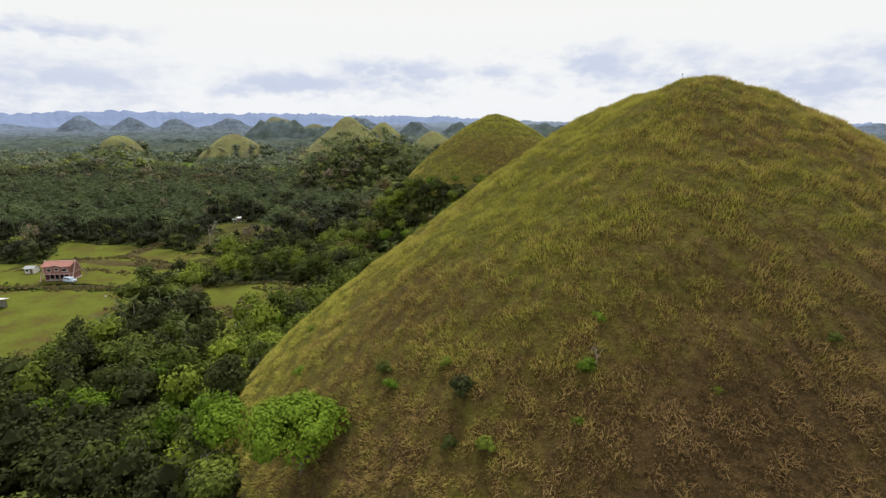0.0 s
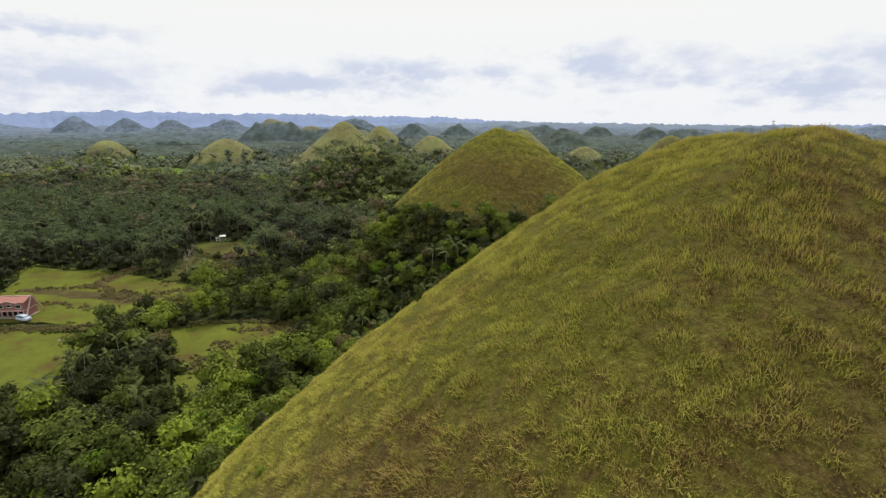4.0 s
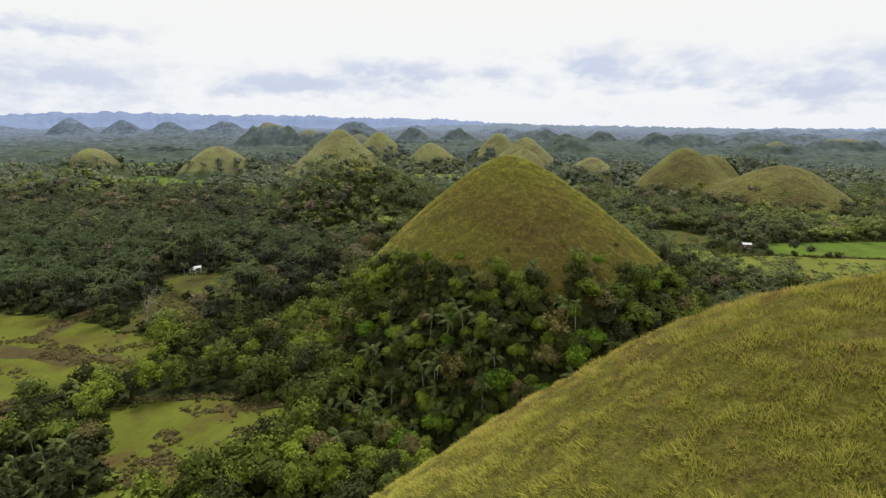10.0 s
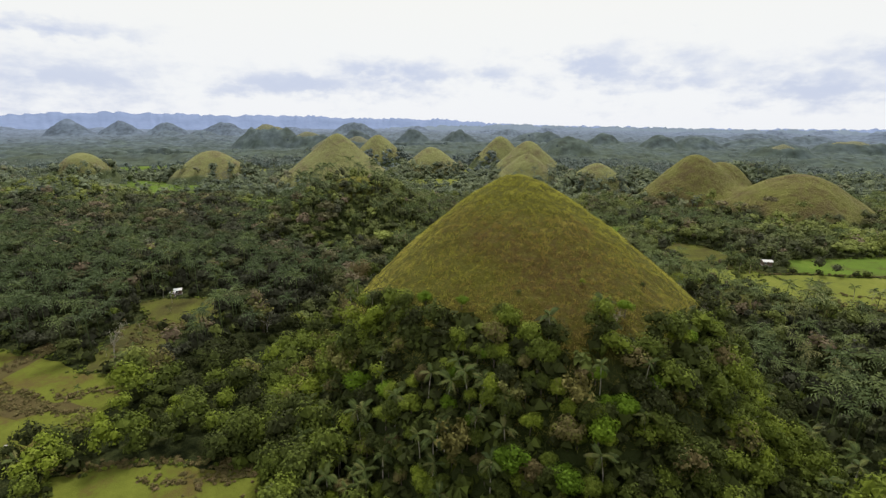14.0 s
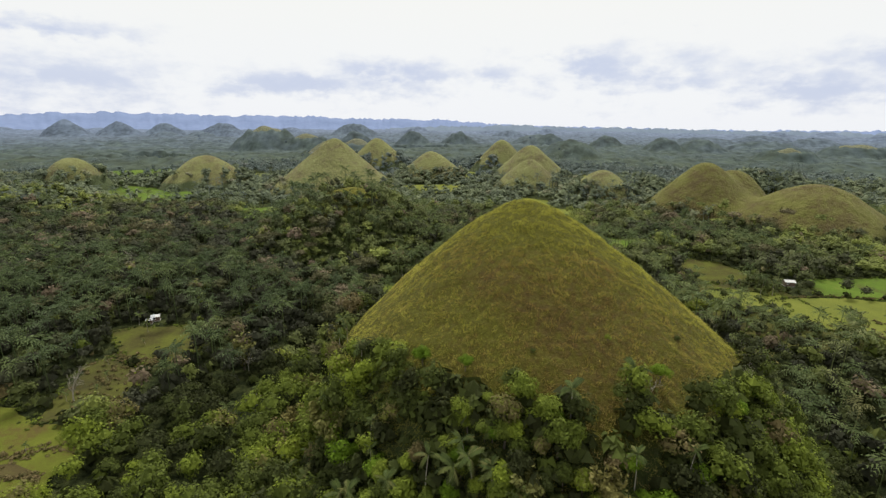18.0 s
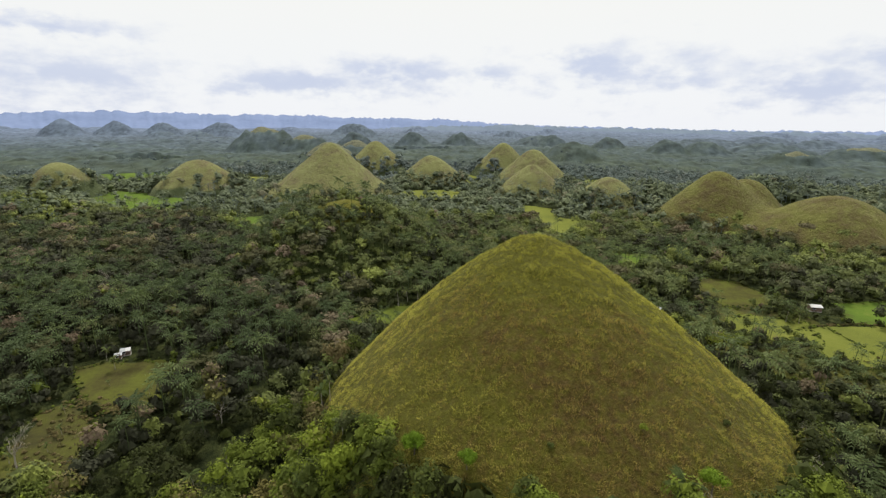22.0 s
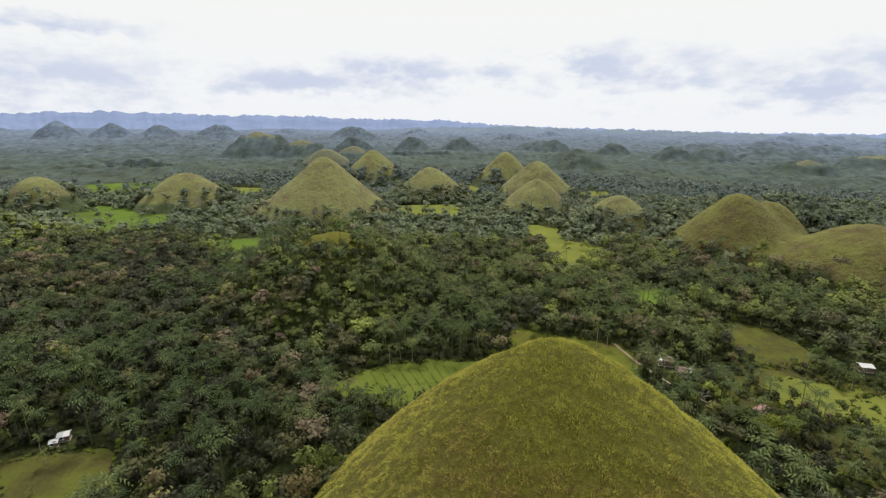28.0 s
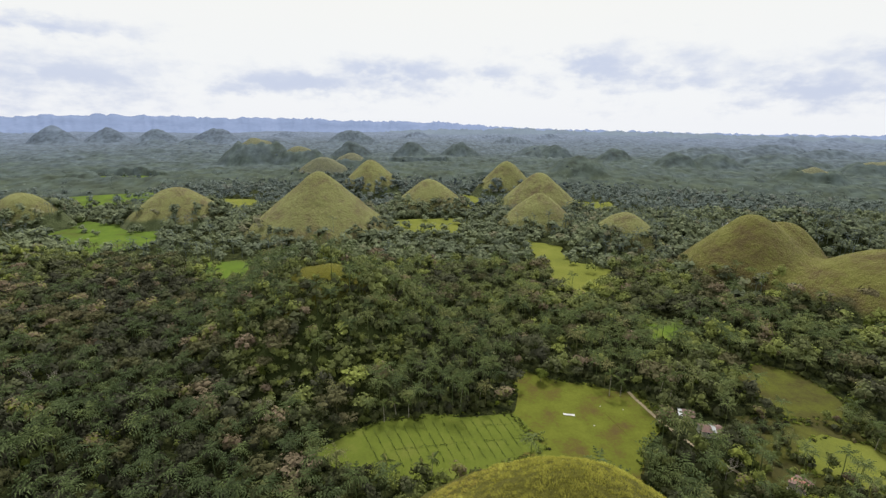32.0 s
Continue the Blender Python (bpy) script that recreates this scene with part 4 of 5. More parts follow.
def tree_tone(x, y, r):
    """Woods vary patch by patch, from dark to fresh green, with a few dry crowns; some areas are set darker."""
    # western woods toned down, a cloud shadow painted into the trees
    west = ((x < -50) & (y > 185) & (y < 275)) + .7 * ((x < -35) & (y >= 275) & (y < 430) & (np.hypot(x + 57, y - 369) > 58))
    t = .10 + .55 * value_noise(x, y, 30, 41) + r.normal(0, 1, len(x)) * np.where(y > 235, .13, .22) - .48 * west
    t = t + .04 * ((x > -75) & (x < -4) & (y > 146) & (y < 222)) - .16 * ((x < -75) & (y > 196) & (y < 290))
    t = t - .25 * ((x < -50) & (y < 128))
    t = t - .28 * ((x > 45) & (y > 165) & (y < 262))
    t = np.where(r.uniform(0, 1, len(x)) < np.where(y > 180, .07, .05) + .06 * west, r.uniform(.9, 1.0, len(x)), np.clip(t, 0, np.where(y > 235, .66, .86)))
    return t


r = np.random.default_rng(11)
x, y = scatter(r, -12, 480, 5.9)
ex, ey = np.concatenate([r.uniform(-45, 82, 700), r.uniform(-100, 0, 260)]), np.concatenate([r.uniform(118, 180, 700), r.uniform(15, 138, 260)])
x, y = np.concatenate([x, ex]), np.concatenate([y, ey])
ok, z = wooded(x, y, r)
x, y, z = x[ok], y[ok], z[ok]
is_palm = r.uniform(0, 1, len(x)) < palm_share(x, y)
order = np.hypot(x * 1.0, np.maximum(0, y - 120))
near_tree = np.zeros(len(x), bool)
near_tree[[i for i in np.argsort(order) if not is_palm[i]][:300]] = True
near_palm = np.zeros(len(x), bool)
near_palm[[i for i in np.argsort(order) if is_palm[i]][:130]] = True

cone_side = (np.hypot(x - HILL_B[0], y - HILL_B[1]) < 92) & (y > 112) & (x > -22)
first = {}
for i in np.nonzero(near_tree)[0]:
    k = int(r.integers(0, len(TREES)))
    s = r.uniform(.75, 1.2) * (.66 if cone_side[i] else .62 if x[i] < -52 else .85)
    m = pose(x[i], y[i], z[i], 0, 0, r.uniform(0, 360)) @ Matrix.Diagonal((s, s, s * r.uniform(.85, 1.25), 1))
    if k not in first:
        first[k] = tagged(build_tree(k), "leafy green tropical tree with a lumpy crown", "tree", "broadleaf trees in the wood")
        first[k].matrix_basis = m
    else:
        copy_thing(first[k], m)
firstp = {}
for i in np.nonzero(near_palm)[0]:
    k = int(r.choice([0, 0, 1, 2])) if len(firstp) == 3 else len(firstp)
    s = r.uniform(.7, .98) * (1, .85, .72)[k]
    m = pose(x[i], y[i], z[i], 0, 0, r.uniform(0, 360)) @ Matrix.Diagonal((s, s, s, 1))
    if k not in firstp:
        firstp[k] = tagged(build_palm(k, r), "coconut palm with a pale trunk and drooping fronds", "palm tree", "coconut palms")
        firstp[k].matrix_basis = m
    else:
        copy_thing(firstp[k], m)

rest = ~near_tree & ~near_palm
a, b = rest & ~is_palm, rest & is_palm
wide = a & (y > 215) & (r.uniform(0, 1, len(x)) < .17) & (z < 14)
dry = wide & (value_noise(x, y, 35, 63) > .5)
a = a & ~wide
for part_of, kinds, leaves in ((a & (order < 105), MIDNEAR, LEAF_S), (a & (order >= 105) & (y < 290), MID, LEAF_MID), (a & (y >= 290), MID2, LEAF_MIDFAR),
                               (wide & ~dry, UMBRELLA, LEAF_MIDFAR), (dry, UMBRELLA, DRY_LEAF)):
    k = part_of
    plant_wood("woods", kinds, x[k], y[k], z[k], r.uniform(.66, 1.25, k.sum()) * np.where(cone_side[k], .72, 1.0) * np.where(y[k] > 235, 1.05, 1.0), tree_tone(x[k], y[k], r), leaves, "dense mixed tropical woods in the valley", r)
sa, sd = r.uniform(0, 6.283, 1300), 62 * np.sqrt(r.uniform(0, 1, 1300))
bx, by = -57 + sd * np.cos(sa), 369 + sd * np.sin(sa)
bz = land_height(bx, by)[0]
k = (bz < 33 + r.normal(0, 2, 1300)) & (bz > 2)
plant_wood("undergrowth", BUSH, bx[k], by[k], bz[k], r.uniform(.6, 1.25, k.sum()), np.clip(r.normal(.42, .15, k.sum()), 0, .8), LEAF_MIDFAR, "dense green shrubs over the low hill", r, 1.1)
bx, by = scatter(r, -8, 420, 6.8)
ok, bz = wooded(bx, by, r, 4.0, -.5)
bx, by, bz = bx[ok], by[ok], bz[ok]
hx, hy = np.concatenate([r.uniform(-50, 85, 1500), r.uniform(-100, 5, 1300)]), np.concatenate([r.uniform(118, 185, 1500), r.uniform(10, 138, 1300)])
ok, hz = wooded(hx, hy, r, 3.0, -.5)
bx, by, bz = np.concatenate([bx, hx[ok]]), np.concatenate([by, hy[ok]]), np.concatenate([bz, hz[ok]])
ux, uy = np.repeat(x[b], 2) + r.normal(0, 2.4, 2 * b.sum()), np.repeat(y[b], 2) + r.normal(0, 2.4, 2 * b.sum())
uk = ~in_field(ux, uy, 1.0)
ux, uy, uz = ux[uk], uy[uk], np.repeat(z[b], 2)[uk]
# bush tones cut by half: shade between the crowns put into the colour
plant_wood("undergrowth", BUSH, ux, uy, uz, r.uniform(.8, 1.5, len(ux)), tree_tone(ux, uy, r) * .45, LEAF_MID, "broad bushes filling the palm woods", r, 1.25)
plant_wood("undergrowth", BUSH, bx, by, bz, r.uniform(.7, 1.5, len(bx)), tree_tone(bx, by, r) * .4, LEAF_S, "leafy undergrowth darkened for the shade below the trees", r)
# palms in the west carry the same painted shadow in their tone
plant_wood("palm_woods", MIDPALM, x[b], y[b], z[b] + .4, r.uniform(.8, 1.2, b.sum()), np.clip(r.normal(.5, .25, b.sum()) - .42 * ((x[b] < -45) & (y[b] < 420)), 0, 1), PALM_S, "coconut palms standing among the valley woods", r)

x, y = scatter(r, 480, 1020, 9.8)
rim = [(h, r.uniform(.3, 1.1, 220) * h[3], r.uniform(0, 6.283, 220)) for h in HILLS if 440 < h[1] < 900]
x, y = np.concatenate([x] + [h[0] + d * np.cos(g) for h, d, g in rim]), np.concatenate([y] + [h[1] + d * np.sin(g) for h, d, g in rim])
ok, z = wooded(x, y, r)
x, y, z = x[ok], y[ok], z[ok]
p = r.uniform(0, 1, len(x)) < palm_share(x, y) * .45
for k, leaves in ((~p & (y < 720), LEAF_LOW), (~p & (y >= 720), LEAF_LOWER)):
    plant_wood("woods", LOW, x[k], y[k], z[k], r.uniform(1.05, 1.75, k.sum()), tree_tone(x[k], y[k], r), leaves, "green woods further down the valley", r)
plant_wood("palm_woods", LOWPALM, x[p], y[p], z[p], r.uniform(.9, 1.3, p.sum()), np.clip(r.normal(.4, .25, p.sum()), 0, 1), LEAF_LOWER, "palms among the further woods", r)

# the closed canopy of the far woods, as one lumpy surface
ca = np.radians(np.linspace(-50, 50, 640))
cd = np.concatenate([np.linspace(900, 1700, 108), np.geomspace(1715, 4380, 75)])
A, D = np.meshgrid(ca, cd, indexing="ij")
X, Y = D * np.sin(A), D * np.cos(A)
Z, line = land_height(X, Y)
tall = np.where(line < 60, np.clip((line - Z) / 4, -1, 1), 1.0)
for _name, _mat, _label, poly in FIELDS:
    if poly[0][1] > 900:
        tall = np.where(inside(poly, X, Y), -1.0, tall)
tall = tall * np.clip((D - 900) / 130, 0, 1) - .6 * (D < 915)
Z = Z + tall * (5.0 + 7.0 * value_noise(X, Y, 13, 71) + 5.0 * value_noise(X, Y, 37, 72) + 2.5 * value_noise(X, Y, 6, 73)) * (.55 + .45 * (D < 3000))
# tone rises with distance so the canopy takes on painted haze
haze_amount = np.clip((D - 960) / 2400, 0, 1)
hue = np.clip(.02 + .80 * haze_amount ** .8 + .16 * (value_noise(X, Y, 14, 74) - .5) + .10 * (value_noise(X, Y, 60, 75) - .5), 0, 1)
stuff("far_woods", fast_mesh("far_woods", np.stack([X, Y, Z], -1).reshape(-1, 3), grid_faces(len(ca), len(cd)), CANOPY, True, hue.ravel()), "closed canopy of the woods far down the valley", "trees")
for y0, y1, step, size, kinds in ((925, 1400, 17, 1.8, BUSH), (1400, 1900, 30, 2.4, BUSH[:2])):
    x, y = scatter(r, y0, y1, step)
    ok, z = wooded(x, y, r)
    x, y, z = x[ok], y[ok], z[ok]
    d = np.hypot(x, y)
    # crowns get the same distance haze through their tone
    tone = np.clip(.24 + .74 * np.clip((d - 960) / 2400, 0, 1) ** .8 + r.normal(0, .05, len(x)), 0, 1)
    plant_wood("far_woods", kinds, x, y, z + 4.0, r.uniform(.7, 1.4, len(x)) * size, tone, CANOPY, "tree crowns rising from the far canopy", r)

# ---- houses and small things ----
TIN = plain_material("galvanised_tin", (.36, .38, .40), 0.5, 0.12, 1.2, 0.3)
RUST = plain_material("rusted_red_tin", (.165, .105, .095), 0.7, 0.35, 0.9)
PINK_ROOF = plain_material("faded_red_roof", (.34, .155, .13), 0.7, 0.15, 0.8)
PINK_WALL = plain_material("pink_plaster", (.31, .16, .15), 0.85, 0.12, 0.9)
PINK_BEAM = plain_material("pale_pink_paint", (.50, .35, .32), 0.7, 0.1, 2.0)
WHITE_PAINT = plain_material("white_paint", (.74, .74, .72), 0.6, 0.08, 1.0)
GREY_WALL = plain_material("grey_block_wall", (.42, .40, .37), 0.9, 0.2, 1.0)
PLANKS = plain_material("weathered_planks", (.17, .12, .09), 0.9, 0.3, 2.0)
DARK_GLASS, _t, _b = material("dark_window_glass", 0.12)
_b.inputs["Base Color"].default_value = (.02, .025, .03, 1)
RUBBER = plain_material("black_rubber", (.02, .02, .02), 0.8, 0.2, 5)
CAR_PAINT = plain_material("pale_blue_car_paint", (.52, .60, .72), 0.25, 0.03, 2, 0.0, 0)
STRIP_WHITE = plain_material("white_sheet", (.54, .54, .53), 0.6, 0.05, 1)
LEAF_BRIGHT = leaf_material("fresh_green_leaves", [(0, (.074, .128, .012)), (.6, (.100, .165, .013)), (1, (.130, .20, .018))], "object")
BAMBOO_LEAF = leaf_material("bamboo_leaves", [(0, (.105, .11, .035)), (.6, (.14, .135, .04)), (1, (.17, .15, .05))], "object")
SCRUB_LEAF = leaf_material("dry_scrub_leaves", [(0, (.088, .086, .030)), (.6, (.128, .104, .044)), (1, (.155, .115, .060))], "tone")


def part(name, bm, mat, parent, label=""):
    me = bpy.data.meshes.new(name)
    bm.to_mesh(me)
    bm.free()
    me.materials.append(mat)
    ob = new(name, me)
    ob.parent = parent
    return tagged(ob, label)


def box(cx, cy, cz, sx, sy, sz, bevel=0.03, turn=None):
    """A bevelled box round a centre."""
    bm = bmesh.new()
    bmesh.ops.create_cube(bm, size=1, matrix=Matrix.Translation((cx, cy, cz)) @ (turn or Matrix()) @ Matrix.Diagonal((sx, sy, sz, 1)))
    if bevel:
        bmesh.ops.bevel(bm, geom=bm.edges[:], offset=bevel, segments=1, affect="EDGES")
    return bm


def beam(a, b, w, d):
    """A squared timber from a to b."""
    a, b = Vector(a), Vector(b)
    v = b - a
    return box(*((a + b) / 2), w, d, v.length, 0.02, v.to_track_quat("Z", "Y").to_matrix().to_4x4())


def sheet(p, q, r, ribs, thick=.05):
    """A ribbed roof sheet: p and q its eave corners, r the ridge corner above p."""
    p, q, r = Vector(p), Vector(q), Vector(r)
    along, up = q - p, r - p
    n = along.cross(up).normalized()
    bm = bmesh.new()
    rows = []
    k = ribs * 2 + 1
    for side in (0, 1):
        for e in (0, 1):
            rows.append([bm.verts.new(p + along * i / (k - 1) + up * e + n * ((.04 if i % 2 else 0) - side * thick)) for i in range(k)])
    for i in range(k - 1):
        bm.faces.new((rows[0][i], rows[0][i + 1], rows[1][i + 1], rows[1][i]))
        bm.faces.new((rows[3][i], rows[3][i + 1], rows[2][i + 1], rows[2][i]))
        bm.faces.new((rows[0][i + 1], rows[0][i], rows[2][i], rows[2][i + 1]))
        bm.faces.new((rows[1][i], rows[1][i + 1], rows[3][i + 1], rows[3][i]))
    for i in (0, -1):
        bm.faces.new((rows[0][i], rows[1][i], rows[3][i], rows[2][i]))
    bmesh.ops.recalc_face_normals(bm, faces=bm.faces)
    return bm


def gable_wall(w, h, peak, y, thick):
    bm = bmesh.new()
    pts = [(-w / 2, 0), (w / 2, 0), (w / 2, h), (0, peak), (-w / 2, h)]
    f = bm.faces.new([bm.verts.new((x, y, z)) for x, z in pts])
    ext = bmesh.ops.extrude_face_region(bm, geom=[f])
    bmesh.ops.translate(bm, verts=[v for v in ext["geom"] if isinstance(v, bmesh.types.BMVert)], vec=(0, thick, 0))
    bmesh.ops.recalc_face_normals(bm, faces=bm.faces)
    return bm


def window_part(parent, x, y, z, w, h, label=""):
    f = part("window", box(x, y, z, w + .2, .12, h + .2), WHITE_PAINT, parent, label)
    part("pane", box(x, y - .05, z, w, .06, h, 0), DARK_GLASS, f)
    part("sill", box(x, y - .12, z - h / 2 - .1, w + .4, .22, .08), WHITE_PAINT, f)


def pink_house(x, y, turn):
    """Two storeys under a long red roof whose raking end beams run down to the ground."""
    h = new("house")
    w, d = 11.2, 6.2
    z0 = float(plain_height(x, y)) + .25
    part("wall", box(0, -d / 2 + .1, 4.15, w, .2, 2.6), PINK_WALL, h)
    part("wall", box(0, d / 2 - .1, 2.8, w, .2, 5.4), PINK_WALL, h)
    for s in (-1, 1):
        m = gable_wall(d, 5.6, 6.95, 0, .2)
        bmesh.ops.transform(m, matrix=Matrix.Translation((s * (w / 2 - .1), 0, 0)) @ Matrix.Rotation(radians(90), 4, "Z"), verts=m.verts)
        part("wall", m, PINK_WALL, h)
    part("floor", box(0, -.3, 2.8, w + .3, d + .9, .22), PINK_BEAM, h, "pale pink balcony slab between the storeys")
    part("foundation", box(0, 0, .05, w + .6, d + .6, .4), GREY_WALL, h)
    part("inner_wall", box(0, -d / 2 + 2.2, 1.45, w - .5, .2, 2.5), PINK_WALL, h, "shaded ground floor wall under the balcony")
    for i in range(6):
        part("post", box(-w / 2 + .25 + i * (w - .5) / 5, -d / 2 - .3, 1.4, .28, .28, 2.6), PINK_BEAM, h)
    # dark panels on the inner wall imitate the shade inside the openings
    for i in range(5):
        part("opening_shade_panel", box(-w / 2 + 1.35 + i * (w - .5) / 5, -d / 2 + 2.06, 1.3, 1.3, .08, 1.9, 0), DARK_GLASS, h, "dark panel standing in for a shaded ground floor opening")
    for xx, ww in ((-3.4, 1.8), (0, 1.7), (3.5, 1.9)):
        window_part(h, xx, -d / 2 - .03, 4.25 + (.25 if xx == 0 else 0), ww, 1.0 if xx else .7)
    for i, s in enumerate((-1, 1)):
        for j in range(5):
            x0 = -6.6 + j * 2.64
            part("roof", sheet((x0, s * 3.7, 5.75), (x0 + 2.62, s * 3.7, 5.75), (x0, 0, 7.1), 5) if s < 0 else
                 sheet((x0 + 2.62, s * 3.7, 5.75), (x0, s * 3.7, 5.75), (x0 + 2.62, 0, 7.1), 5), PINK_ROOF, h)
    part("ridge_cap", box(0, 0, 7.16, 13.3, .4, .12), PINK_BEAM, h)
    ped = gable_wall(7.2, .05, .85, -3.75, .18)
    bmesh.ops.translate(ped, verts=ped.verts, vec=(0, 0, 5.45))
    part("pediment", ped, PINK_WALL, h, "low pink pediment over the front")
    for s in (-1, 1):
        part("pediment_rim", beam((s * 3.9, -3.8, 5.5), (0, -3.8, 6.4), .22, .18), PINK_BEAM, h)
    for s in (-1, 1):
        for f in (-1, 1):
            part("raking_beam", beam((s * 6.75, 0, 7.3), (s * 7.0, f * 4.8, .1), .42, .32), PINK_BEAM, h, "long pale raking beam from ridge to ground")
    h.matrix_basis = pose(x, y, z0, 0, 0, turn) @ Matrix.Diagonal((.74, .8, .9, 1))
    return tagged(h, "two-storey pink house with red roof and raking beams", "house")


def hut(x, y, turn, w, d, h, roofs, wall, label, pitch=.35, posts=False):
    """A small hut: plank or block walls, a doorway, and a two-sided tin roof; roofs: the tin of its sheets in turn."""
    b = new("hut")
    z0 = float(plain_height(x, y)) + .1
    rise = d / 2 * pitch
    if posts:
        for px in (-w / 2 + .2, 0, w / 2 - .2):
            for py in (-d / 2 + .2, d / 2 - .2):
                part("post", box(px, py, h / 2, .18, .18, h), PLANKS, b)
        part("wall", box(0, d / 2 - .2, h * .4, w - .4, .12, h * .8), wall, b)
    else:
        part("wall", box(0, -d / 2, h / 2, w, .14, h), wall, b)
        part("wall", box(0, d / 2, h / 2, w, .14, h), wall, b)
        for s in (-1, 1):
            m = gable_wall(d, h, h + rise, -.07, .14)
            bmesh.ops.transform(m, matrix=Matrix.Translation((s * w / 2, 0, 0)) @ Matrix.Rotation(radians(90), 4, "Z"), verts=m.verts)
            part("wall", m, wall, b)
        part("door", box(w * .2, -d / 2 - .08, 1.0, .9, .08, 2.0), PLANKS, b, "dark plank door")
        window_part(b, -w * .22, -d / 2 - .06, h * .6, .9, .7)
    part("floor_slab", box(0, 0, 0, w + .4, d + .4, .25), GREY_WALL, b)
    n = len(roofs)
    ow, od = w + .8, d / 2 + .5
    for i, m in enumerate(roofs):
        x0, x1 = -ow / 2 + ow * i / n, -ow / 2 + ow * (i + 1) / n - .02
        e = h - .5 * pitch
        part("roof_sheet", sheet((x0, -od, e), (x1, -od, e), (x0, 0, h + rise + .03), 3), m, b)
        part("roof_sheet", sheet((x1, od, e), (x0, od, e), (x1, 0, h + rise + .03), 3), m, b)
    b.matrix_basis = pose(x, y, z0, 0, 0, turn)
    return tagged(b, label, "hut", "huts in the valley")


def van(x, y, turn):
    v = new("van")
    bm = box(0, 0, .75, 4.2, 1.7, .8, .12)
    part("body", bm, CAR_PAINT, v)
    cab = box(-.3, 0, 1.45, 3.0, 1.55, .75, .15)
    c = part("cabin", cab, CAR_PAINT, v)
    part("windscreen", box(1.14, 0, 1.45, .1, 1.3, .5), DARK_GLASS, c)
    for s in (-1, 1):
        part("side_window", box(-.3, s * .76, 1.5, 2.5, .06, .42), DARK_GLASS, c)
        part("headlight", box(2.08, s * .6, .85, .08, .3, .2), WHITE_PAINT, v)
        for wx in (-1.3, 1.35):
            bm = bmesh.new()
            bmesh.ops.create_cone(bm, cap_ends=True, segments=16, radius1=.34, radius2=.34, depth=.22, matrix=Matrix.Translation((wx, s * .78, .34)) @ Matrix.Rotation(radians(90), 4, "X"))
            wheel = part("wheel", bm, RUBBER, v)
            bm = bmesh.new()
            bmesh.ops.create_cone(bm, cap_ends=True, segments=12, radius1=.18, radius2=.16, depth=.25, matrix=Matrix.Translation((wx, s * .79, .34)) @ Matrix.Rotation(radians(90), 4, "X"))
            part("rim", bm, TIN, wheel)
    v.matrix_basis = pose(x, y, float(plain_height(x, y)) + .3, 0, 0, turn)
    return tagged(v, "small pale blue van parked beside the pink house", "van")


pink_house(-131.8, 154.8, 4)
van(-126.5, 150.7, -12)
hut(-148.0, 161.1, 5, 3.0, 2.6, 2.2, [TIN] * 2, WHITE_PAINT, "little white outhouse with a tin roof")
hut(-131.5, 126.5, -6, 6.5, 5.5, 2.8, [STRIP_WHITE] * 3, GREY_WALL, "open shelter under a white roof on posts", .2, True)
hut(-111.5, 251.0, 24, 2.5, 2.1, 2.0, [TIN, STRIP_WHITE], PLANKS, "shack with a shiny white tin roof under palms", .4)
hut(-112.2, 248.0, 24, 1.6, 1.4, 1.7, [TIN] * 2, PLANKS, "white-roofed lean-to beside the shack", .25)
hut(168.8, 298.0, -12, 4.2, 3.2, 2.3, [STRIP_WHITE] * 3, PLANKS, "field hut with a white roof beside the rice")
hut(91.0, 301.0, -18, 4.8, 4.0, 2.5, [TIN, RUST, RUST, RUST], PLANKS, "hut with a white and rusty red tin roof")
hut(95.2, 292.0, -8, 6.8, 4.2, 2.4, [RUST, RUST, RUST, TIN, RUST, RUST], GREY_WALL, "grey hut with a patched rusty roof")
hut(107.5, 266.0, 30, 5.0, 4.0, 2.5, [RUST, PINK_ROOF, RUST], GREY_WALL, "hut with a faded red tin roof among trees")
hut(195.3, 689.0, 10, 8, 6, 3, [STRIP_WHITE] * 3, WHITE_PAINT, "far white hut beside a dome hill")
hut(303, 639, -10, 9, 6, 3, [TIN] * 3, WHITE_PAINT, "far pale house among trees")

bm = box(0, 0, .12, 4.2, 1.1, .16, .05)
bmesh.ops.subdivide_edges(bm, edges=bm.edges, cuts=2)
for v in bm.verts:
    v.co.z += .12 * math.sin(v.co.x * 2.1) * math.cos(v.co.y * 2)
tarp = new("white_tarpaulin", bpy.data.meshes.new("white_tarpaulin"))
bm.to_mesh(tarp.data)
bm.free()
tarp.data.materials.append(STRIP_WHITE)
tarp.matrix_basis = pose(48.6, 302.4, float(plain_height(48.6, 302.4)) + .3, 0, 0, -8)
tagged(tarp, "white plastic sheet lying on the lawn", "tarpaulin")


def pale_stone(x, y, s):
    bm = bmesh.new()
    bmesh.ops.create_icosphere(bm, subdivisions=2, radius=s)
    for v in bm.verts:
        v.co *= .8 + .35 * noise.noise(v.co * 2.0 + Vector((x, y, 0)))
        v.co.z *= .6
    me = bpy.data.meshes.new("boulder")
    bm.to_mesh(me)
    bm.free()
    me.materials.append(GREY_WALL)
    ob = new("boulder", me)
    ob.location = (x, y, float(plain_height(x, y)) + .25 + s * .3)
    return tagged(ob, "small pale limestone boulder in the pasture", "boulder")


for x, y, s in ((-98, 154.4, .45), (-42.5, 131.5, .4), (-105, 137, .5), (62, 308, .35), (56, 296, .35), (70, 306, .3)):
    pale_stone(x, y, s)

# survey pole on the near hill
px, py = 30.5, 63.5
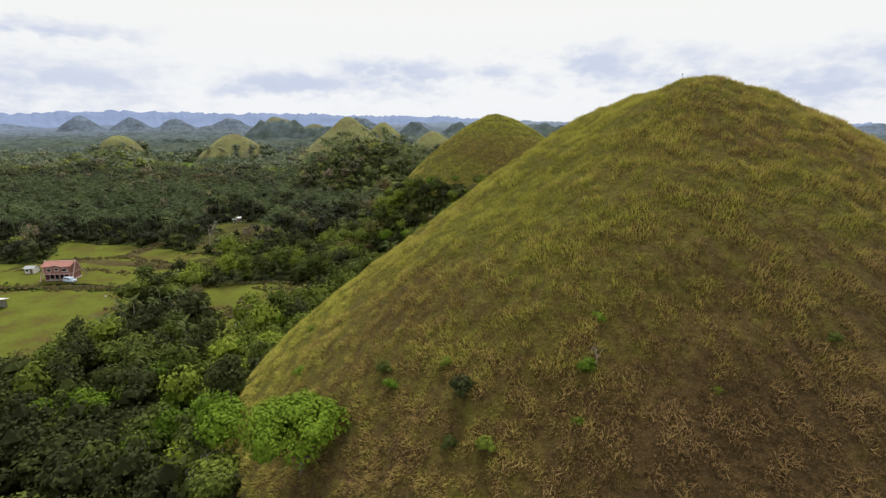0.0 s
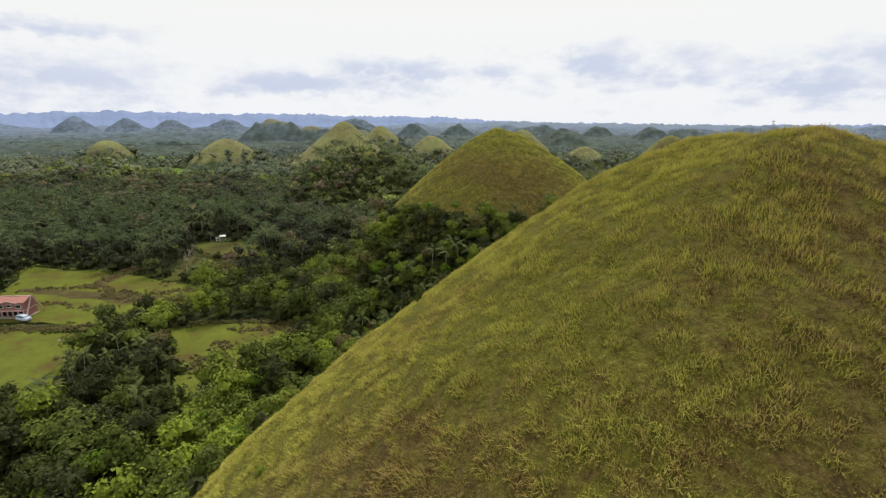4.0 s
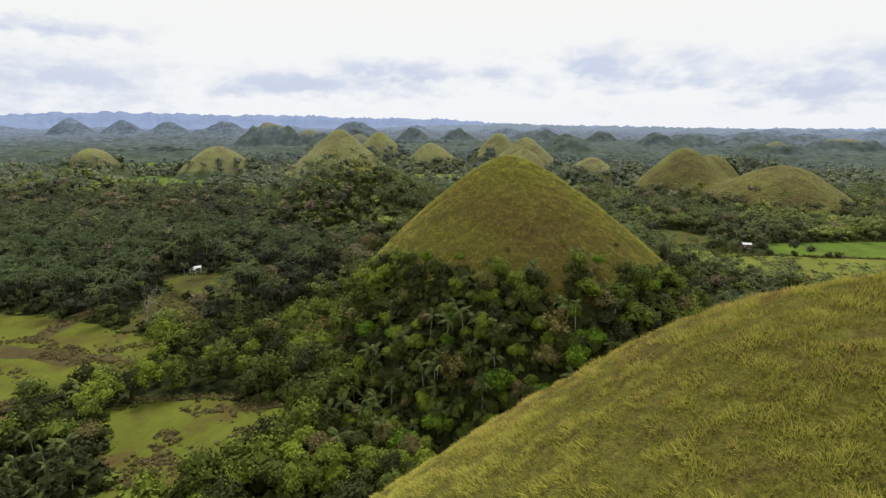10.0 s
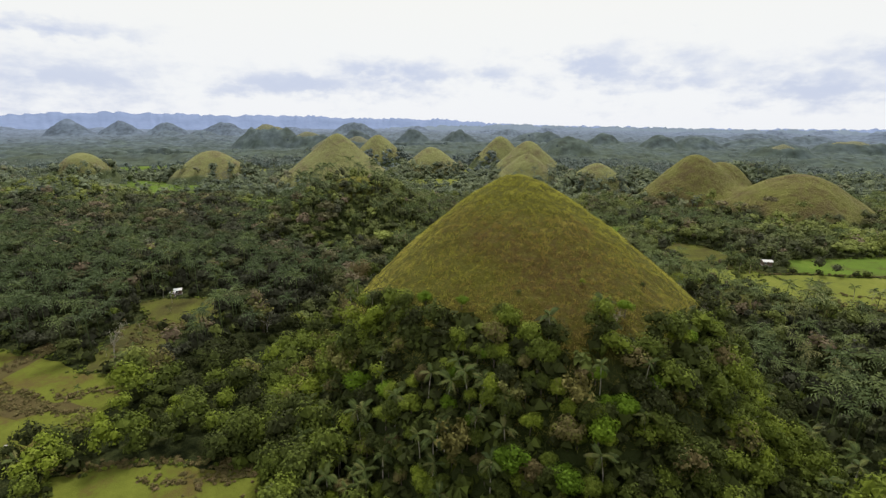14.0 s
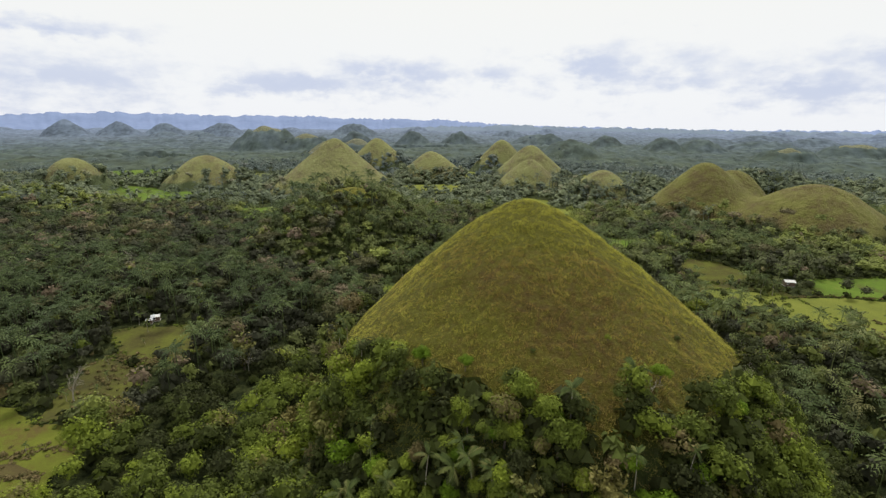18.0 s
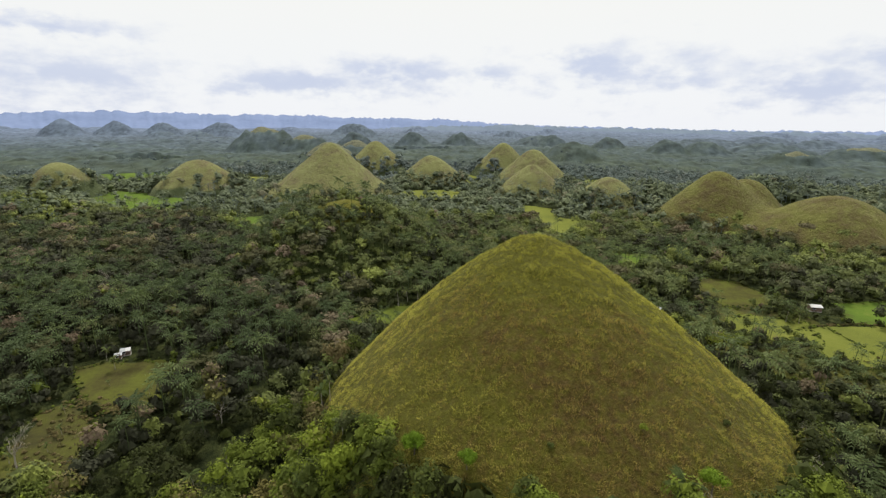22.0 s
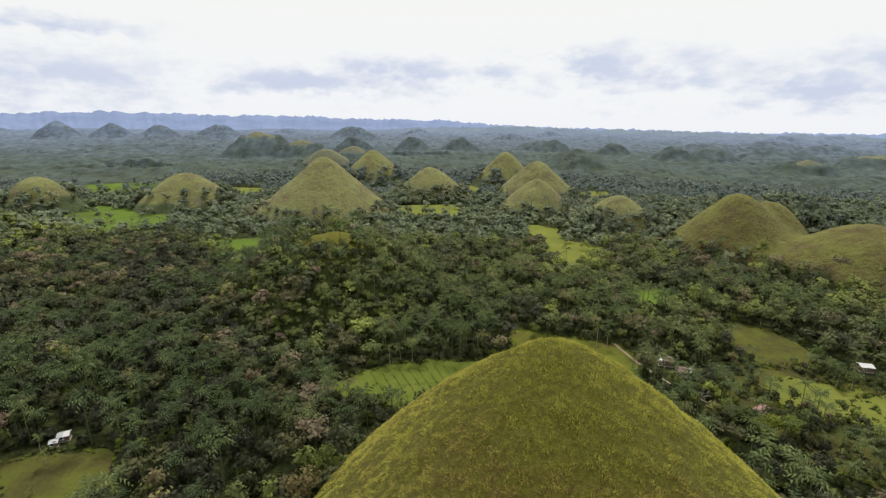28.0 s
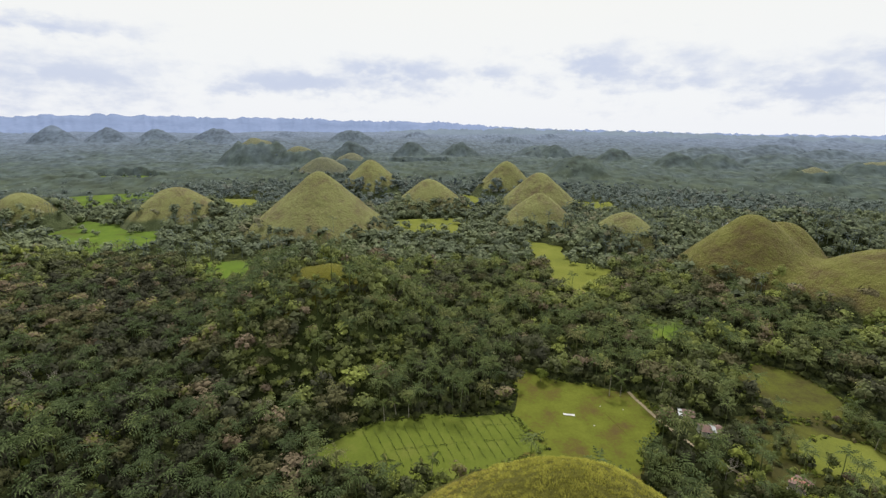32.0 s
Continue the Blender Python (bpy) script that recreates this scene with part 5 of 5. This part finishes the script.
pole = new("survey_pole")
pz = float(lobe_height(HILL_A, np.array(px), np.array(py))) - .6
part("pole", box(0, 0, .6, .06, .06, 1.6), PALE_BARK, pole)
part("crosspiece", box(0, 0, 1.25, .3, .05, .05), PALE_BARK, pole)
pole.location = (px, py, pz)
tagged(pole, "thin wooden pole with a crosspiece on the hilltop", "pole")

# footpath across the lawn
way = [(76.5, 318), (77.5, 312.7), (81, 298.4), (84.5, 289), (88.5, 281), (94, 272)]
V = []
for i, (x, y) in enumerate(way):
    V += [(x - .7, y, float(plain_height(x, y)) + .42), (x + .7, y - .1, float(plain_height(x, y)) + .42)]
F = np.array([(2 * i, 2 * i + 1, 2 * i + 3, 2 * i + 2) for i in range(len(way) - 1)])
tagged(new("footpath", fast_mesh("footpath", V, F, DIRT, True)), "pale beaten earth footpath to the huts", "path", kind="structure")

# crop rows: low dark hedges of plants
CROP_LEAF = leaf_material("crop_leaves", [(0, (.062, .090, .022)), (.6, (.078, .11, .026)), (1, (.092, .125, .03))], "object")


def crop_row(x0, y0, x1, y1, r):
    n = int(math.hypot(x1 - x0, y1 - y0) * 6)
    t = np.sort(r.uniform(0, 1, n))
    c = np.stack([x0 + (x1 - x0) * t + r.normal(0, .1, n), y0 + (y1 - y0) * t + r.normal(0, .18, n), r.uniform(.05, .5, n)], -1)
    c[:, 2] += plain_height(c[:, 0], c[:, 1]) + .3
    v, f = cards(c, r.normal(size=(n, 3)) * .6 + np.array([0, 0, 1]), r.uniform(.13, .26, n), r)
    return tagged(new("crop_row", fast_mesh("crop_row", v, f, CROP_LEAF)), "long low row of dark green crop plants", "crop row", "rows of the crop field", "stuff")


r = np.random.default_rng(21)
for i in range(17):
    s = i / 16
    crop_row(-26 + 55 * s, 291 + 10 * s ** .7, -17 + 52 * s, 273.5 + 7.5 * s, r)
crop_row(-15.6, 281.6, 10.6, 286.1, r), crop_row(15.6, 286.7, 33, 289, r), crop_row(15, 295, 31, 297, r)


# ---- single trees and shrubs ----
def plant(name, x, y, z, scale, turn, trunk, crown, label, category, group=""):
    b = new(name)
    for nm, me in (("trunk", trunk), ("crown", crown)):
        new(nm, me).parent = b
    b.matrix_basis = pose(x, y, z, 0, 0, turn) @ Matrix.Diagonal((scale, scale, scale, 1))
    return tagged(b, label, category, group)


def leafy(seed, R, H, th, lobes, n, leaf, mat, flat=.75, lobe=(.36, .56)):
    r = np.random.default_rng(seed)
    tv, tf = trunk_parts(r, th + H * .3, .05 * R, 4, R * .5)
    v, q, t = crown_parts(r, R, H, lobes, n, leaf, flat, tri=True, lobe=lobe)
    v[:, 2] += th
    return fast_mesh("trunk", tv, tf, BARK, True), fast_mesh("crown", v, [q, t], mat)


def hill_z(x, y):
    return float(land_height(np.array([x]), np.array([y]))[0][0])


big = leafy(501, 5.4, 8.4, 2.4, 30, 9000, .2, LEAF_BRIGHT, .7, (.2, .40))
plant("broadleaf_tree", -12.6, 34.8, hill_z(-12.6, 34.8) - 1.4, .95, 20, *big, "large fresh green tree at the foot of the near hill", "tree")
fresh_dark = leafy(515, 3.6, 6.0, 3.4, 9, 1500, .32, LEAF)
fresh = [leafy(510 + i, 4.0, 5.6, 2.6, 9, 1700, .31, LEAF_BRIGHT) for i in range(3)]
for i, (x, y, sc) in enumerate(((-29, 52, .9), (-36, 60, .9), (-44, 66, 1), (-52, 58, .9), (-24, 44, .8), (-58, 78, .9), (-30, 76, .9), (-47, 74, .9), (-63, 72, 1), (-40, 67, .8), (-57, 83, .9), (-45, 95, .8), (-41, 111, .8), (-69, 70, .9), (-47, 61, .9),
                                (-8, 127, .9), (-1, 131, .8), (6, 125, .85), (12, 132, .9), (20, 129, .8), (27, 134, .8), (32, 137, .7), (-22, 164, .8), (-19, 158, .85), (-26, 170, .75), (-12, 152, .6), (-4, 163, .5),
                                (28, 141, .5), (29, 137.5, .5), (1, 143, .48), (5.5, 139, .5), (3, 146, .5), (39, 141, .55), (46, 143, .5), (37, 135.5, .5), (8, 147, .45), (4, 158, .4), (37, 153, .45), (57, 158, .5), (18, 146, .45), (50, 152, .5))):
    plant("broadleaf_tree", x, y, hill_z(x, y), sc, i * 50, *fresh[i % 3], "fresh yellow-green leafy tree standing out of the wood", "tree", "fresh green trees")

for i, (x, y) in enumerate(((99.5, 252.5), (103.5, 256), (96, 257), (107, 254), (111, 258))):
    plant("broadleaf_tree", x, y, hill_z(x, y), 1.2 - .06 * i, i * 70, *fresh_dark, "tall dark leafy tree in front of the red-roofed hut", "tree", "trees by the huts")

shrub = [leafy(520 + i, .95, 1.1, .25, 5, 420, .14, m) for i, m in enumerate((LEAF_BRIGHT, LEAF))]
for x, y, s, k in ((-5.5, 39.2, .9, 1), (-4.7, 37.2, .8, 0), (.3, 36.3, .7, 1), (1.6, 33.4, 1.3, 1), (.5, 30.4, .8, 1), (3.1, 29.3, .9, 1), (18.4, 27.9, .6, 0), (12.3, 34.3, .75, 0),
                   (10.8, 31.3, 1.0, 0), (9.6, 28.5, .6, 0), (27, 29.5, .6, 1), (-17, 56, .7, 1), (15.8, 52, .45, 1), (-4, 164, 1.0, 1), (16, 158, .7, 1), (-12, 172, .9, 1), (30, 160, .8, 1), (45, 164, .8, 1), (-16, 47, .9, 0)):
    plant("shrub", x, y, hill_z(x, y) - (.6 if y < 110 else .3), s, x * 40, *shrub[k], "small leafy green shrub on the grass slope", "shrub", "shrubs on the hill grass")
sap = leafy(530, .75, 3.2, .3, 6, 600, .14, LEAF, 1.5)
plant("sapling", -3.1, 73.9, hill_z(-3.1, 73.9) - .6, .95, 0, *sap, "narrow dark green sapling on the hill edge", "sapling")


def bare_tree(seed, h, mat):
    r = np.random.default_rng(seed)
    parts = []

    def grow(a, d, ln, rad, depth):
        b = a + d * ln
        parts.append(tube([a, (a + b) / 2 + r.normal(0, ln * .04, 3), b], [rad, rad * .8, rad * .55], 5 if depth < 2 else 3))
        if depth < 4:
            for k in range(3 if depth else 4):
                nd = unit(d * .8 + r.normal(0, .55, 3) + np.array([0, 0, .25]))
                grow(a + d * ln * r.uniform(.55, 1.0), nd, ln * r.uniform(.45, .68), rad * .5, depth + 1)
    grow(np.array([0, 0, -.5]), np.array([.03, 0, 1.0]), h * .55, h * .016, 0)
    v, f = merge(parts)
    return fast_mesh("bare_tree", v, f, mat, True)


BARE = [bare_tree(41, 13, PALE_BARK), bare_tree(43, 9, PALE_BARK)]
for i, (x, y, k, s) in enumerate(((-98.5, 192.4, 0, 1.1), (-27, 42, 1, 1.0), (-48, 101, 1, .9), (-161, 316, 0, .9), (-150, 316, 0, .85), (-63, 300, 1, 1.2), (33, 149, 1, .6), (11.3, 31.0, 1, .22), (58, 160, 1, .8), (64, 170, 1, .8), (-60, 212, 1, 1.0), (88, 270, 1, 1.0))):
    ob = new("bare_tree", BARE[k])
    ob.matrix_basis = pose(x, y, hill_z(x, y), 0, 0, i * 70) @ Matrix.Diagonal((s, s, s, 1))
    tagged(ob, "leafless pale grey tree with thin forked branches", "tree", "bare trees")


def bamboo_clump(seed):
    r = np.random.default_rng(seed)
    stems, cs, ns = [], [], []
    for i in range(16):
        a, h, out = r.uniform(0, 6.283), r.uniform(7, 10.5), r.uniform(1.2, 3.2)
        d = np.array([math.cos(a), math.sin(a), 0])
        t = np.linspace(0, 1, 6)[:, None]
        P = d * (.3 + out * t ** 2.2) + np.array([0, 0, 1.0]) * h * (t - .18 * t ** 4)
        stems.append(tube(P, .05 * (1 - .8 * t[:, 0]), 4))
        tt = r.uniform(.25, 1, 60)[:, None]
        cs.append(d * (.3 + out * tt ** 2.2) + np.array([0, 0, 1.0]) * h * (tt - .18 * tt ** 4) + r.normal(0, .35, (60, 3)))
        ns.append(d * .6 + r.normal(0, .6, (60, 3)) + np.array([0, 0, .6]))
    v, f = merge(stems)
    c = np.concatenate(cs)
    lv, lf = cards(c, np.concatenate(ns), r.uniform(.25, .5, len(c)), r)
    return fast_mesh("culms", v, f, BARK, True), fast_mesh("leaves", lv, lf, BAMBOO_LEAF)


BAMBOO = [bamboo_clump(61), bamboo_clump(62)]
for i, (x, y) in enumerate(((-27, 186), (-31, 178), (-26, 170), (-33, 191), (-36, 182), (-22, 163), (-40, 200), (-30, 206), (2, 136), (12, 139), (24, 137), (-62, 214), (70, 176))):
    b = new("bamboo_clump")
    for nm, me in (("culms", BAMBOO[i % 2][0]), ("leaves", BAMBOO[i % 2][1])):
        new(nm, me).parent = b
    b.matrix_basis = pose(x, y, hill_z(x, y) - .2, 0, 0, i * 47) @ Matrix.Diagonal((.9 + .25 * (i % 3) / 2,) * 3 + (1,))
    tagged(b, "yellow-green bamboo clump with arching culms", "bamboo", "bamboo clumps")

lone = leafy(541, 3.0, 4.4, 2.2, 8, 1500, .28, LEAF)
plant("broadleaf_tree", 42.5, 325.0, hill_z(42.5, 325.0) + .3, 1.0, 30, *lone, "dark round tree standing alone on the lawn", "tree")
plant("shrub", 22.7, 307.9, hill_z(22.7, 307.9) + .2, 1.3, 30, *shrub[1], "small round bush at the edge of the lawn", "shrub")

# single palms round the fields
for i, (x, y, k, s) in enumerate(((-29.5, 148.7, 1, 1.0), (-24.2, 154.4, 1, .95), (-17.4, 149.8, 1, 1.05), (-9.6, 146.6, 1, 1.0), (-2.8, 145.6, 1, .95), (-31.8, 163.2, 1, .9), (-17.6, 173.5, 0, .8), (-21, 126.3, 0, .9), (-101.2, 147, 0, .75), (-83.9, 143, 0, .8), (-81.1, 126, 1, .85), (-87.9, 225.5, 0, .4), (-115.2, 246.4, 0, .6), (-97.1, 175, 0, .35), (-106, 216, 0, .35), (-100, 207, 0, .4), (-98, 200, 0, .35), (-104, 196, 0, .4), (-108, 205, 0, .4), (-103, 230, 0, .3), (67.8, 315, 2, 1.0), (72.2, 315, 1, 1.0), (87.9, 315, 1, 1.0), (92.4, 315.5, 2, 1.1),
                                  (-19.3, 297, 1, 1.0), (-15.2, 298.6, 1, .95), (-10.7, 299.8, 1, 1.05), (8.5, 307, 1, 1.1), (15.9, 308.6, 1, 1.0), (-30.9, 271.2, 0, .9), (-15.8, 270.2, 0, .85), (-1.6, 270.4, 0, .9),
                                  (-4, 268.5, 0, .8), (-12, 268, 0, .8), (-108, 240, 0, .6), (-92, 148, 0, .5), (160, 252, 0, .8), (172, 248, 0, .8), (178, 246, 0, .7), (150, 282, 1, .8), (146, 284, 1, .8))):
    copy_thing(firstp[k], pose(x, y, hill_z(x, y) + .2, 0, 0, i * 77) @ Matrix.Diagonal((s, s, s, 1)))

# hedges and brown scrub along the field edges
r = np.random.default_rng(31)


def scrub_line(pts, width, per_metre):
    X, Y = [], []
    for (x0, y0), (x1, y1) in zip(pts, pts[1:]):
        n = int(math.hypot(x1 - x0, y1 - y0) * per_metre * 2.3)
        t = r.uniform(0, 1, n)
        X.append(x0 + (x1 - x0) * t + r.normal(0, width, n)), Y.append(y0 + (y1 - y0) * t + r.normal(0, width, n))
    return np.concatenate(X), np.concatenate(Y)


def scrub(lines, size, tone, mat, label, name="scrub", squash=.7):
    got = [scrub_line(*l) for l in lines]
    x, y = np.concatenate([g[0] for g in got]), np.concatenate([g[1] for g in got])
    plant_wood(name, BUSH, x, y, plain_height(x, y) + .15, r.uniform(.5, 1.2, len(x)) * size, np.clip(r.normal(tone, .2, len(x)), 0, 1), mat, label, r, squash)


scrub([([(-215, 144.5), (-150, 145.2), (-108, 145.5), (-97, 149), (-83, 153.5)], .7, 2.2), ([(-128, 143.5), (-100, 144)], .6, 1.5)], .42, .4, SCRUB_LEAF, "low brownish hedge between the pastures", "hedge")
scrub([([(-127.6, 181.7), (-126.5, 192), (-125.4, 203)], 1.5, 2.2), ([(-150, 176), (-127, 181), (-110, 174)], 1.2, 1.6), ([(-118, 171.4), (-106, 167.5), (-88.5, 167.6)], 1.0, 2.0), ([(-118, 171), (-98, 174.4), (-88, 178)], 1.5, 1.8),
       ([(-62.3, 143.7), (-46.5, 142.9)], 1.2, 1.2), ([(-40.6, 137.4), (-47, 134)], 1.0, 1.6), ([(-60.8, 135.9), (-55, 131)], 1.0, 2.0), ([(-80, 146), (-60, 150), (-37, 149)], .8, 1.4), ([(-160, 163), (-130, 165), (-112, 160)], 1.0, 1.0),
       ([(156, 280), (175, 283), (262, 268)], .5, 1.2), ([(166, 255), (190, 246), (250, 243)], 1.0, .8), ([(74, 158), (92, 158)], 3.5, 3.0), ([(-107, 219), (-98, 205), (-96, 190)], 4, 2.2), ([(-110, 222), (-92, 216)], 2, 1.6), ([(150, 246), (205, 232)], 4, 1.6), ([(-60, 128), (-55, 124), (-62, 121)], 2.2, 5.0), ([(-48, 146), (-38, 147)], 1.6, 4.0), ([(-36, 139), (-33, 134)], 1.6, 4.0), ([(-96, 128), (-66, 126)], 1.6, 1.6)], .4, .5, SCRUB_LEAF, "dry brown scrub along the field edges")

r = np.random.default_rng(77)
ux, uy = r.uniform(97, 160, 420), r.uniform(228, 302, 420)
k = inside(FIELDS[[f[0] for f in FIELDS].index("scrubland")][3], ux, uy)
for cx, cy, rad in ((130, 283, 12), (154, 263, 19), (91, 300, 9), (107.5, 266, 7), (95, 291, 8)):
    k &= np.hypot(ux - cx, uy - cy) > rad
ux, uy = ux[k], uy[k]
plant_wood("undergrowth", BUSH, ux, uy, plain_height(ux, uy), r.uniform(.4, 1.1, len(ux)), tree_tone(ux, uy, r), LEAF_MID, "scattered bushes over the scrubby ground", r, 1.1)
plant_wood("palm_woods", MIDPALM, ux[:70], uy[:70], plain_height(ux[:70], uy[:70]), r.uniform(.45, .85, 70), np.clip(r.normal(.5, .2, 70), 0, 1), PALM_S, "low palms over the scrubby ground", r)
plant_wood("woods", MID, ux[70:96], uy[70:96], plain_height(ux[70:96], uy[70:96]), r.uniform(.5, .85, 26), tree_tone(ux[70:96], uy[70:96], r), LEAF_MID, "a few small trees over the scrubby ground", r)
edges = [([tuple(p) for p in poly + poly[:1]], .7, .55) for name, _mat, _label, poly in FIELDS if poly[0][1] < 420 and name != "scrub_strip"]
scrub(edges, .38, .35, LEAF_S, "low weeds and bushes round the fields", "weeds")
